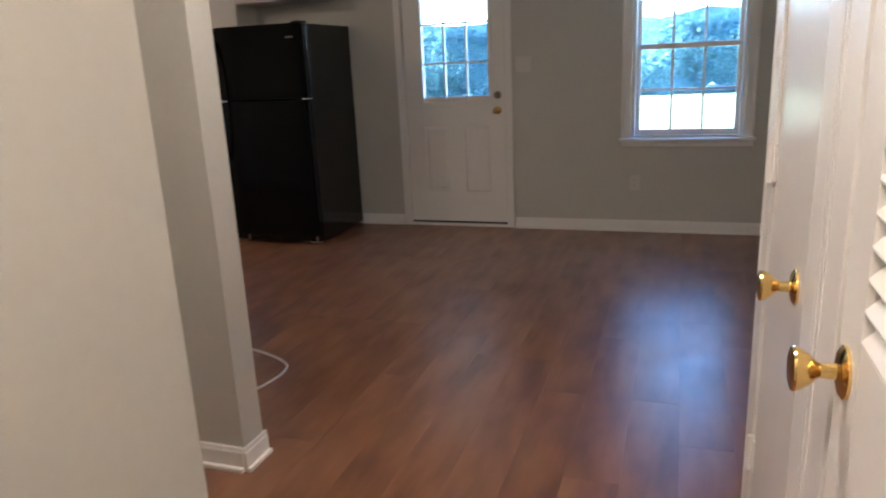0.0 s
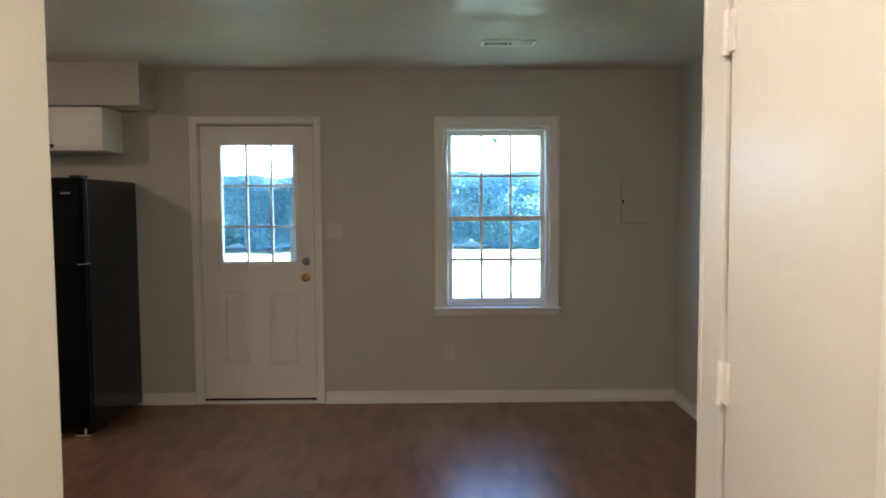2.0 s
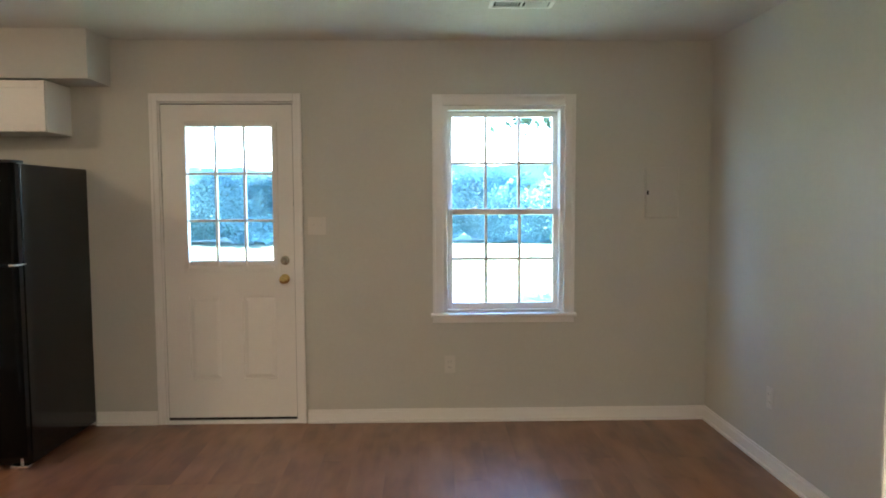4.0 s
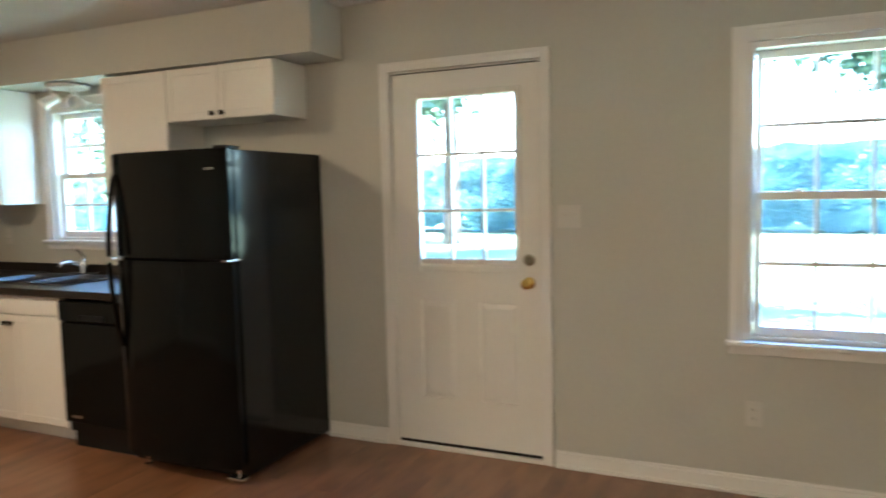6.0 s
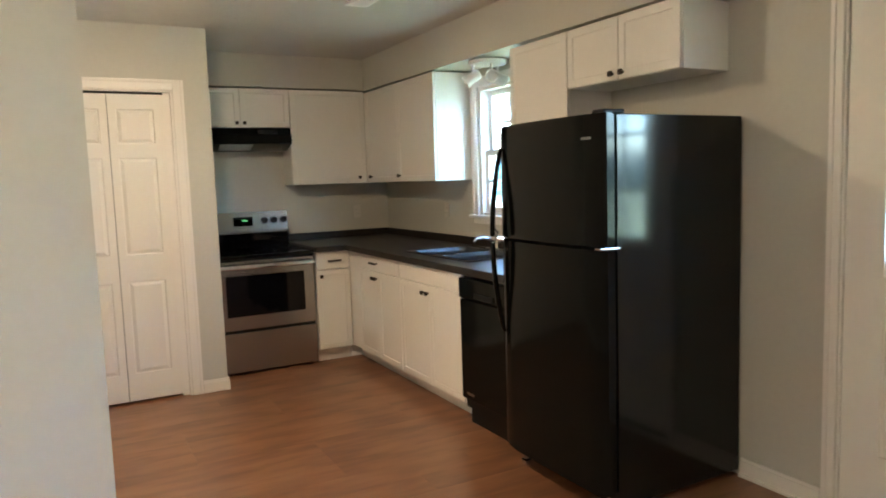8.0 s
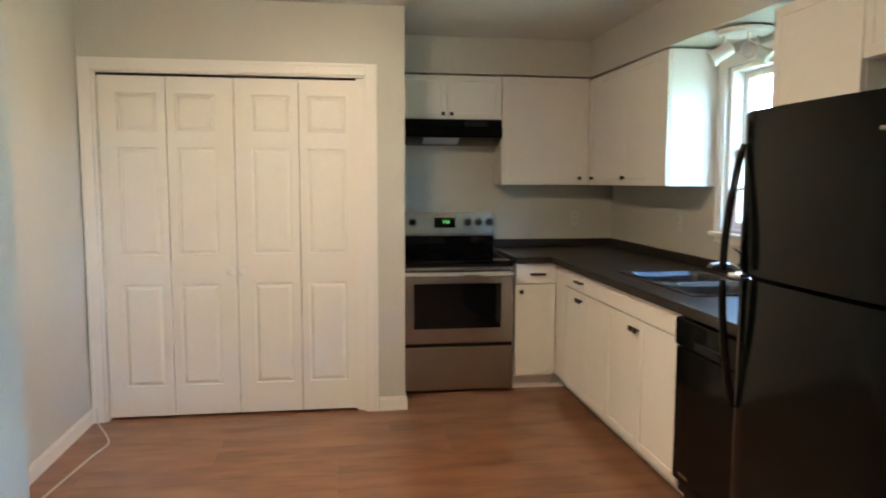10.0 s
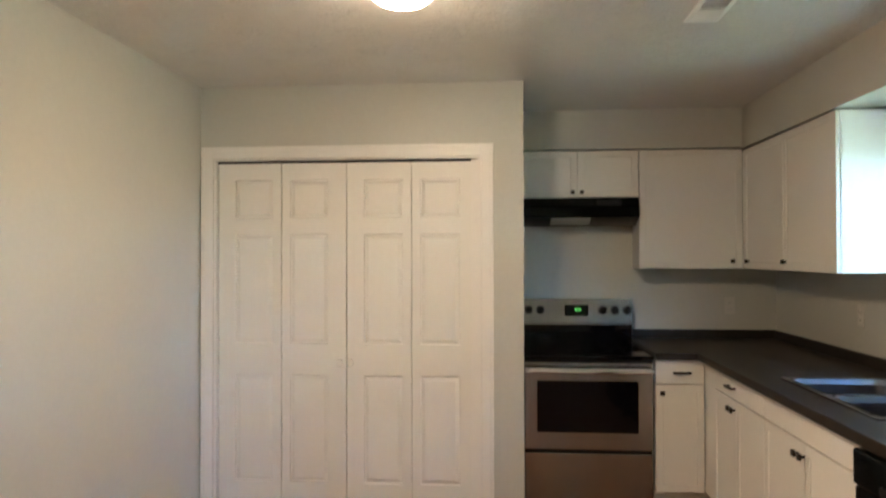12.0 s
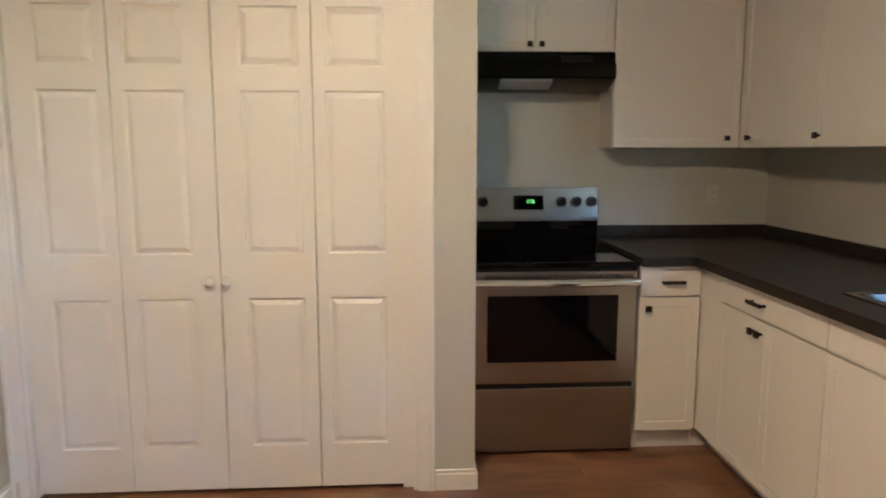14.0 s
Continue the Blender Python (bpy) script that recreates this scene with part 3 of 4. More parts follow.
for i, x in enumerate((2.409, 2.780, 3.157, 3.528)):
    pw = 0.224
    px = 0.096 if i % 2 == 0 else 0.046
    ww = (0.364, 0.371, 0.3662, 0.335)[i]
    rows = [(px, 0.18, px + pw, 0.79), (px, 0.965, px + pw, 1.59), (px, 1.68, px + pw, 1.90)]
    fold = panel_leaf(ww, 1.995, 0.03, rows, 0.036)
    fold.transform(pose(x, 0.026, 0.018))
    leaf = part("leaf", fold, DOOR, closet)
    if i in (1, 2):
        kx = x + (ww - 0.032 if i == 1 else 0.024)
        part("knob", lathe(bmesh.new(), [(0.010, 0), (0.009, 0.012), (0.017, 0.02), (0.021, 0.029), (0.017, 0.037), (0.006, 0.04)], pose(kx, 0.026, 0.884, 90), 20), DOOR, leaf, "white wooden knob")

# hall doors on the wall that faces west
hall_door = thing("door_3", pose(HX, 0, 0, 0, 0, -90), "closed flat white hall closet door with brass knob", "door", kind="structure")
part("leaf", box(bmesh.new(), -2.25, 0.004, 0.01, -1.722, 0.038, 2.03, 0.003, 2), HALLPAINT, hall_door)
casing("casing", -2.262, -1.715, 0, 2.04, 0.125, pose(0, 0.01, 0), hall_door, 0.002)
round_knob(hall_door, "knob", pose(-1.835, 0.004, 0.90), BRASS, "polished brass knob", 1.1)
for z in (0.26, 1.03, 1.787):
    bm = lathe(bmesh.new(), [(0.0075, 0), (0.0075, 0.09)], pose(-2.257, -0.006, z), 12)
    for k in range(2):
        lathe(bm, [(0.0085, 0), (0.0085, 0.0015)], pose(-2.257, -0.006, z + 0.03 + 0.03 * k), 12)
    lathe(bm, [(0.009, 0), (0.009, 0.006)], pose(-2.257, -0.006, z - 0.006), 12)
    box(bm, -2.262, -0.0035, z, -2.225, 0.0035, z + 0.09, 0.001, 1)
    part("hinge", bm, TRIM, hall_door, "hinge painted over in white")
# Dark sheet in place of the shaded closet behind the leaf.
part("closet_shade", boxes((-2.24, 0.09, 0.02, -1.73, 0.10, 2.02)), DARK, hall_door)

louver = thing("door_4", pose(HX, 0, 0, 0, 0, -90), "white louvered hall closet door with brass knob", "door", kind="structure")
casing("casing", -1.46, -0.82, 0, 2.04, 0.125, pose(0, 0.011, 0), louver, 0.002)
part("stile", boxes((-1.452, 0.002, 0.01, -1.345, 0.036, 2.03), (-0.925, 0.002, 0.01, -0.83, 0.036, 2.03), bevel=0.003), DOOR, louver)
for z0, z1 in ((0.01, 0.2), (0.76, 0.985), (1.93, 2.03)):
    part("rail", boxes((-1.345, 0.003, z0, -0.925, 0.035, z1), bevel=0.002), DOOR, louver)
slat_bm = box(bmesh.new(), -1.345, -0.024, -0.004, -0.925, 0.024, 0.004, 0.002, 1)
slat_bm.transform(pose(0, 0, 0, 48))
slat_mesh = mesh_of("slat", slat_bm, DOOR)
for k in range(48):
    z = 0.215 + k * 0.0395
    if 0.735 < z < 1.005 or z > 1.92:
        continue
    ob = new("slat", slat_mesh)
    ob.parent, ob.location = louver, (0, 0.019, z)
round_knob(louver, "knob", pose(-1.40, 0.002, 0.925), BRASS, "polished brass knob", 1.15)
# Dark sheet in place of the closet's shade behind the slats.
part("closet_shade", boxes((-1.44, 0.09, 0.02, -0.84, 0.10, 2.02)), DARK, louver)


# ---- kitchen ----
def cabinet(name, m, w, h, d, fronts, label, knobs=(), pulls=(), toe=0.0, side=CABSIDE, low=0.0, recess=0.06):
    """A cabinet unit: body behind y = 0.019, fronts (x, z, w, h, shaped), knobs and pulls (front, x, z)."""
    cab = thing(name, m, label, "cabinet")
    face = 0.04 if toe else 0.021
    rows = [(0, face, toe, w, d, low or h)]
    if low:
        rows.append((0, face, low, w, 0.1, h))
    if toe:
        rows.append((0.001, recess, 0, w - 0.001, d, toe))
    part("body", boxes(*rows, bevel=0.001), side, cab)
    made = []
    for x, z, fw, fh, shaped in fronts:
        made.append(part("door" if fh > 0.2 else "drawer_front", (shaker if shaped else slab_front)(fw, fh, x=x, z=z), CAB, cab))
    for i, x, z in knobs:
        part("knob", knob_bm(pose(x, 0, z)), BRONZE, made[i], "dark bronze square knob")
    for i, x, z in pulls:
        part("handle", pull_bm(0.105, pose(x, 0, z)), BRONZE, made[i], "dark bronze bar handle")
    return cab


UZ0, UZ1, UZW, UZN = 1.396, 2.153, 2.180, 2.167      # foot of the wall cabinets and their tops
cabinet("wall_cabinet", pose(-6.165, 4.156, 1.868, 0, 0, 90), 0.778, UZW - 1.868, 0.253, [(0.002, 0.002, 0.372, 0.308, 1), (0.377, 0.002, 0.398, 0.308, 1)], "white two-door wall cabinet above the range hood", [(0, 0.345, 0.035), (1, 0.405, 0.035)])
cabinet("wall_cabinet", pose(-6.165, 4.936, UZ0, 0, 0, 90), SOF - 4.936, UZW - UZ0, 0.253, [(0.002, 0.002, 0.6575, UZW - UZ0 - 0.004, 1)], "white single-door wall cabinet beside the range hood", [(0, 0.59, 0.05)])
cabinet("wall_cabinet", pose(-6.163, SOF, UZ0), 1.278, UZN - UZ0, N - SOF, [(0.0, 0.002, 0.024, UZN - UZ0 - 0.004, 0), (0.0255, 0.002, 0.6265, UZN - UZ0 - 0.004, 1), (0.656, 0.002, 0.62, UZN - UZ0 - 0.004, 1)], "white two-door wall cabinet beside the sink window", [(1, 0.115, 0.05), (2, 0.69, 0.05)])
cabinet("wall_cabinet", pose(-3.914, SOF, UZ0), 0.526, UZ1 - UZ0, N - SOF, [(0.002, 0.002, 0.522, UZ1 - UZ0 - 0.004, 1)], "white single-door wall cabinet between window and refrigerator", [(0, 0.05, 0.05)])
cabinet("wall_cabinet", pose(-3.385, SOF, 1.853), 0.76, UZ1 - 1.853, N - SOF, [(0.002, 0.002, 0.376, 0.296, 1), (0.382, 0.002, 0.376, 0.296, 1)], "white two-door wall cabinet above the refrigerator", [(0, 0.345, 0.032), (1, 0.415, 0.032)])
BY, BX, BZ = 5.192, -5.645, 0.876
cabinet("base_cabinet", pose(BX, 4.922, 0, 0, 0, 90), 0.288, BZ, 0.765, [(0.004, 0.737, 0.276, 0.135, 0), (0.004, 0.105, 0.276, 0.624, 1)], "narrow white base cabinet beside the range", [(1, 0.038, 0.682)], [(0, 0.15, 0.80)], toe=0.1)
corner = tagged(new("corner_filler"), "white filler strip in the cabinet corner", "cabinet")
part("filler", boxes((-5.70, 5.2105, 0.108, -5.431, 5.222, BZ)), CAB, corner)
part("toe_board", boxes((-5.715, 5.298, 0.0, -5.431, 5.308, 0.108), (-5.715, 5.2115, 0.0, -5.705, 5.298, 0.108)), CAB, corner)
cabinet("base_cabinet", pose(-5.43, BY, 0), 0.74, BZ, N - BY - 0.01, [(0.002, 0.761, 0.735, 0.111, 0), (0.002, 0.115, 0.3655, 0.637, 1), (0.3705, 0.115, 0.3665, 0.637, 1)], "white two-door base cabinet with one drawer", [(1, 0.295, 0.705), (2, 0.345, 0.705)], [(0, 0.315, 0.815)], toe=0.108, low=0.7, recess=0.105)
cabinet("base_cabinet", pose(-4.688, BY, 0), 0.836, BZ, N - BY - 0.01, [(0.003, 0.761, 0.83, 0.111, 0), (0.003, 0.115, 0.413, 0.637, 1), (0.42, 0.115, 0.413, 0.637, 1)], "white two-door sink base cabinet", [(1, 0.36, 0.703), (2, 0.415, 0.703)], toe=0.108, low=0.7, recess=0.105)

# worktop with its sink cut-out and upstand
S0, S1, T0, T1 = -4.80, -3.97, 5.305, 5.83
CT0, CT1 = 0.878, 0.914
ct = boxes((KW + 0.002, 4.92, CT0, BX + 0.025, BY - 0.025, CT1), (KW + 0.002, BY - 0.025, CT0, S0 + 0.02, N - 0.002, CT1), (S1 - 0.02, BY - 0.025, CT0, -3.292, N - 0.002, CT1), (S0 + 0.02, BY - 0.025, CT0, S1 - 0.02, T0 + 0.02, CT1), (S0 + 0.02, T1 - 0.02, CT0, S1 - 0.02, N - 0.002, CT1))
bmesh.ops.remove_doubles(ct, verts=ct.verts, dist=0.0005)
worktop = tagged(new("worktop"), "dark charcoal laminate worktop, L-shaped, with upstand", "worktop")
part("slab", ct, COUNTER, worktop)
part("front_edge", boxes((BX + 0.018, 4.92, CT0 - 0.004, BX + 0.03, BY - 0.03, CT1 + 0.003), (BX + 0.018, BY - 0.032, CT0 - 0.004, -3.292, BY - 0.02, CT1 + 0.003), bevel=0.004), COUNTER, worktop)
part("upstand", boxes((KW + 0.002, 4.92, CT1, KW + 0.025, N - 0.002, 0.975), (KW + 0.025, N - 0.024, CT1, -3.292, N - 0.002, 0.975), bevel=0.004), COUNTER, worktop)


def basin(x0, y0, x1, y1, deep):
    bm = bmesh.new()
    loops = []
    for inset, z in ((-0.012, 0.004), (0.0, 0.0), (0.012, -0.02), (0.022, -deep + 0.03), (0.05, -deep)):
        loop = []
        a, b, c, d, r = x0 + inset, y0 + inset, x1 - inset, y1 - inset, max(0.03, 0.06 - inset)
        for cx, cy, start in ((c - r, d - r, 0), (a + r, d - r, 90), (a + r, b + r, 180), (c - r, b + r, 270)):
            for k in range(7):
                t = radians(start + k * 15)
                loop.append(bm.verts.new((cx + r * math.cos(t), cy + r * math.sin(t), CT1 + 0.006 + z)))
        loops.append(loop)
    for p, q in zip(loops, loops[1:]):
        for i in range(len(p)):
            k = (i + 1) % len(p)
            bm.faces.new((p[i], p[k], q[k], q[i]))
    bm.faces.new(loops[-1])
    return bm


sink = thing("kitchen_sink", Matrix(), "double-bowl stainless steel sink set in the worktop", "sink")
mid = (S0 + S1) / 2
rim = boxes((S0, T0, CT1, S1, T0 + 0.03, CT1 + 0.008), (S0, T1 - 0.085, CT1, S1, T1, CT1 + 0.008), (S0, T0 + 0.03, CT1, S0 + 0.03, T1 - 0.085, CT1 + 0.008), (S1 - 0.03, T0 + 0.03, CT1, S1, T1 - 0.085, CT1 + 0.008), (mid - 0.02, T0 + 0.03, CT1, mid + 0.02, T1 - 0.085, CT1 + 0.008))
part("rim", rim, STEEL, sink)
for a, b in ((S0 + 0.032, mid - 0.022), (mid + 0.022, S1 - 0.032)):
    bowl = part("bowl", basin(a, T0 + 0.032, b, T1 - 0.087, 0.16), BOWL, sink)
    part("drain", lathe(bmesh.new(), [(0.045, 0), (0.045, 0.004), (0.03, 0.005), (0.02, 0.002)], pose((a + b) / 2, (T0 + T1) / 2 - 0.03, CT1 - 0.152)), CHROME, bowl)
tap = thing("kitchen_faucet", pose(mid + 0.0, T1 - 0.042, CT1 + 0.008), "chrome single-lever kitchen faucet", "faucet")
part("base", boxes((-0.12, -0.024, 0, 0.12, 0.024, 0.012), bevel=0.005), CHROME, tap)
part("body", lathe(bmesh.new(), [(0.026, 0.012), (0.024, 0.06), (0.02, 0.09), (0.012, 0.1)], Matrix(), 20), CHROME, tap)
part("spout", tube(bmesh.new(), [(0, 0, 0.045), (0, -0.06, 0.078), (0, -0.12, 0.088), (0, -0.17, 0.082), (0, -0.186, 0.064)], [0.014, 0.013, 0.012, 0.011, 0.011], 14), CHROME, tap)
part("lever", tube(bmesh.new(), [(0, 0, 0.09), (0, 0.006, 0.12), (0, -0.02, 0.15), (0, -0.05, 0.17)], [0.016, 0.014, 0.010, 0.011], 12, 0.7), CHROME, tap)

# range
RX, RY0, RY1 = -5.645, 4.160, 4.914
stove = thing("range", pose(RX, RY0, 0, 0, 0, 90), "freestanding stainless steel range with black glass cooktop", "stove")
rw = RY1 - RY0
part("body", boxes((0.002, 0.04, 0.03, rw - 0.002, 0.745, 0.885), bevel=0.003), BLACKMATT, stove)
part("cooktop", box(bmesh.new(), -0.002, -0.018, 0.872, rw + 0.002, 0.66, 0.897, 0.006, 3), BLACKGLASS, stove, "black glass cooktop")
for x, y, r in ((0.2, 0.15, 0.1), (0.57, 0.15, 0.085), (0.2, 0.42, 0.075), (0.57, 0.42, 0.1)):
    ring = bmesh.new()
    for rr in (r, r * 0.6):
        tube(ring, [(x + rr * math.cos(k * math.pi / 20), y + rr * math.sin(k * math.pi / 20), 0.8970) for k in range(41)], 0.0005, 4)
    part("burner_ring", ring, BLACKGLASS, stove)
oven = part("oven_door", box(bmesh.new(), 0.004, 0, 0.338, rw - 0.004, 0.045, 0.855, 0.006, 3), STEEL, stove)
part("window", box(bmesh.new(), 0.077, -0.003, 0.44, rw - 0.086, 0.004, 0.745, 0.004, 2), BLACKGLASS, oven, "black glass oven window")
part("inner_glass", box(bmesh.new(), 0.117, -0.0038, 0.475, rw - 0.126, -0.0025, 0.71, 0.0003, 1), BLACKGLASS, oven)
hb = tube(bmesh.new(), [(rw * (0.012 + 0.976 * k / 12), -0.046 - 0.022 * math.sin(math.pi * k / 12), 0.813) for k in range(13)], 0.02, 16, 0.75)
for x in (0.05, rw - 0.05):
    box(hb, x - 0.014, -0.05, 0.80, x + 0.014, 0.002, 0.828, 0.004, 2)
part("handle", hb, BARSTEEL, oven, "wide stainless bar handle")
part("top_trim", boxes((0.004, -0.004, 0.852, rw - 0.004, 0.04, 0.872), bevel=0.004), BLACKMATT, stove)
part("storage_drawer", box(bmesh.new(), 0.004, 0, 0.02, rw - 0.004, 0.045, 0.318, 0.005, 3), STEEL, stove)
part("drawer_gap", boxes((0.008, 0.012, 0.318, rw - 0.008, 0.04, 0.339)), BLACKMATT, stove)
part("plinth", boxes((0.03, 0.06, 0.0, rw - 0.03, 0.6, 0.03)), BLACKMATT, stove)
bg = bmesh.new()
prism(bg, [(0.66, 0.895), (0.745, 0.895), (0.745, 1.186), (0.688, 1.186), (0.672, 1.03), (0.66, 1.03)][::-1], 0.0, rw - 0.0)
bg.transform(Matrix(((0, 0, 1, 0), (1, 0, 0, 0), (0, 1, 0, 0), (0, 0, 0, 1))))
guard = part("backguard", bg, STEEL, stove)
part("lower_guard", boxes((0.003, 0.656, 0.897, rw - 0.003, 0.666, 1.012), bevel=0.002), BLACKGLASS, guard)
tilt = pose(0, 0.6795, 1.108, -6)
disp = box(bmesh.new(), 0.30, -0.004, -0.038, 0.462, 0.006, 0.038, 0.003, 2)
disp.transform(tilt)
display = part("display", disp, BLACKGLASS, guard, "black clock display")
SEGMENTS = {"0": "abcdef", "1": "bc", "2": "abdeg", "6": "acdefg"}
for k, figure in enumerate("1206"):
    # seven-segment figures that tell the time 12:06
    x, bars = 0.3635 + 0.0125 * k + (0.004 if k > 1 else 0), bmesh.new()
    spots = {"a": (0.0012, 0.0158, 0.0068, 0.018), "g": (0.0012, 0.0069, 0.0068, 0.0091), "d": (0.0012, 0, 0.0068, 0.0022), "f": (0, 0.0095, 0.0016, 0.017), "e": (0, 0.001, 0.0016, 0.0085), "b": (0.0064, 0.0095, 0.008, 0.017), "c": (0.0064, 0.001, 0.008, 0.0085)}
    for seg in SEGMENTS[figure]:
        x0, z0, x1, z1 = spots[seg]
        box(bars, x + x0, -0.0046, z0 - 0.002, x + x1, -0.0042, z1 - 0.002)
    if k == 1:
        for z in (0.003, 0.011):
            box(bars, x + 0.0098, -0.0046, z - 0.002, x + 0.0118, -0.0042, z)
    bars.transform(tilt)
    part("digit", bars, DISPLAY, display, "lit green digit")
for x in (0.055, 0.135, 0.557, 0.638, 0.719):
    part("control_knob", box(lathe(bmesh.new(), [(0.027, 0), (0.027, 0.008), (0.021, 0.012), (0.019, 0.028), (0.012, 0.03)], pose(x, 0.674, 1.112, 84), 24), x - 0.004, 0.638, 1.094, x + 0.004, 0.65, 1.134, 0.002, 1), BLACKMATT, guard, "black control knob")

# hood
hood = thing("range_hood", pose(-6.165, 4.158, 1.69, 0, 0, 90), "black under-cabinet range hood", "range hood")
hm = bmesh.new()
prism(hm, [(-0.045, 0.056), (-0.038, 0.046), (0.10, -0.004), (0.253, -0.004), (0.253, 0.174), (-0.02, 0.174), (-0.03, 0.12), (-0.045, 0.112)], 0.0, 0.772)
hm.transform(Matrix(((0, 0, 1, 0), (1, 0, 0, 0), (0, 1, 0, 0), (0, 0, 0, 1))))
part("shell", hm, BLACKDOOR, hood)
lens = box(bmesh.new(), 0.20, 0.012, -0.005, 0.46, 0.125, 0.003, 0.002, 1)
lens.transform(pose(0, -0.038, 0.046, -19.9))
part("light_lens", lens, LENS, hood, "pale plastic lamp lens")
part("switch_plate", boxes((0.50, -0.032, 0.125, 0.66, -0.02, 0.16), bevel=0.001), BLACKMATT, hood)

# dishwasher
dish = thing("dishwasher", pose(-3.848, BY - 0.02, 0), "black built-in dishwasher beside the sink cabinet", "dishwasher")
part("body", boxes((0.003, 0.03, 0.1, 0.551, 0.6, 0.86)), BLACKMATT, dish)
part("door_panel", box(bmesh.new(), 0.003, 0, 0.16, 0.551, 0.03, 0.735, 0.006, 3), BLACKDOOR, dish)
part("control_panel", box(bmesh.new(), 0.003, -0.008, 0.74, 0.551, 0.03, 0.858, 0.01, 3), BLACKDOOR, dish)
part("latch", boxes((0.18, -0.016, 0.755, 0.37, -0.007, 0.785), bevel=0.004), BLACKMATT, dish)
part("kick_plate", boxes((0.003, 0.06, 0.0, 0.551, 0.08, 0.155)), BLACKMATT, dish)
part("badge", boxes((0.06, -0.002, 0.19, 0.14, 0.001, 0.205)), NICKEL, dish)

# refrigerator
F0, F1, FY, FT = -3.285, -2.535, 5.142, 1.645
fridge = thing("refrigerator", pose(F0, FY, 0), "black top-freezer refrigerator with two curved doors", "refrigerator")
fw = F1 - F0
part("cabinet", box(bmesh.new(), 0, 0.012, 0.03, fw, 0.74, FT, 0.006, 2), BLACK, fridge)
part("toe_grille", boxes((0.02, 0.03, 0.02, fw - 0.02, 0.06, 0.085), bevel=0.002), BLACKMATT, fridge)


def fridge_door(z0, z1):
    pts, n = [(fw, 0.0), (0.0, 0.0)], 14
    front = []
    for i in range(n + 1):
        u = i / n
        bulge = 0.057 + 0.014 * (1 - (2 * u - 1) ** 2)
        edge = min(u, 1 - u) * fw
        if edge < 0.02:
            bulge -= 0.02 * (1 - math.sqrt(max(0, 1 - (1 - edge / 0.02) ** 2)))
        front.append((u * fw, -bulge))
    bm = prism(bmesh.new(), front + pts, z0, z1)
    bmesh.ops.bevel(bm, geom=[e for e in bm.edges if abs(e.verts[0].co.z - e.verts[1].co.z) < 1e-6], offset=0.006, segments=2, affect="EDGES")
    return bm


def fridge_handle(z0, z1):
    """A bowed bar at the left edge of a door; it stands furthest out towards the joint of the doors."""
    pts = []
    for i in range(13):
        u = i / 12
        pts.append((0.035, -0.062 - 0.055 * math.sin(math.pi / 2 * u) ** 0.9, z0 + (z1 - z0) * u))
    return tube(bmesh.new(), pts, [0.008] + [0.012] * 11 + [0.010], 12, 1.2)


upper = part("freezer_door", fridge_door(1.122, FT + 0.004), BLACKDOOR, fridge)
lower = part("fridge_door", fridge_door(0.09, 1.108), BLACKDOOR, fridge)
part("handle", fridge_handle(1.545, 1.13), BLACKDOOR, upper)
part("handle", fridge_handle(0.66, 1.10), BLACKDOOR, lower)
part("badge", box(bmesh.new(), fw - 0.122, -0.0665, 1.549, fw - 0.064, -0.06, 1.559, 0.001, 1), BADGE, upper, "small chrome maker's badge")
part("middle_hinge", boxes((fw - 0.032, -0.078, 1.1095, fw + 0.003, 0.03, 1.1205), bevel=0.004), NICKEL, fridge, "bright hinge between the doors")
part("handle_trim", boxes((0.018, -0.09, 1.108, 0.09, -0.05, 1.12), bevel=0.003), CHROME, fridge)
part("top_hinge_cover", box(bmesh.new(), fw - 0.08, -0.045, FT + 0.004, fw - 0.012, 0.07, FT + 0.019, 0.006, 2), BLACKMATT, fridge)
part("gasket", boxes((0.012, -0.002, 0.1, fw - 0.012, 0.013, FT - 0.004)), DARK, fridge)
for x in (0.08, fw - 0.06):
    part("foot", lathe(bmesh.new(), [(0.024, 0), (0.024, 0.012), (0.012, 0.016), (0.012, 0.06)], pose(x, 0.02, 0), 16), CHROME, fridge, "bright levelling foot")
part("foot_bracket", boxes((fw - 0.11, -0.02, 0.012, fw - 0.01, 0.03, 0.03), bevel=0.004), CHROME, fridge, "bright hinge bracket above the foot")


# ---- fixtures ----
def dome_light(name, x, y, label, glow):
    lamp = thing(name, pose(x, y, TOP), label, "ceiling light")
    part("pan", lathe(bmesh.new(), [(0.177, 0), (0.179, -0.006), (0.173, -0.011), (0.171, -0.017), (0.162, -0.022), (0.159, -0.028), (0.146, -0.034), (0.132, -0.04), (0.125, -0.036), (0.1, -0.03)]), PEWTER, lamp, "stepped pewter-grey metal pan")
    part("shade", lathe(bmesh.new(), [(0.127, -0.034), (0.124, -0.045), (0.112, -0.066), (0.086, -0.088), (0.05, -0.1), (0.012, -0.105)]), glow, lamp, "lit frosted glass bowl")
    part("finial", lathe(bmesh.new(), [(0.011, -0.103), (0.013, -0.108), (0.009, -0.114), (0.003, -0.117)], Matrix(), 16), PEWTER, lamp)


dome_light("dome_light", -3.85, 3.69, "lit frosted dome ceiling light with pewter rim", DOME)
dome_light("dome_light", -0.60, 1.95, "lit frosted dome ceiling light in the hall", HALLDOME)
# Out of view; added to brighten the walls at the hall's end.
dome_light("dome_light", -0.32, 0.50, "lit dome light out of view, added to brighten the hall walls", HALLFILL)

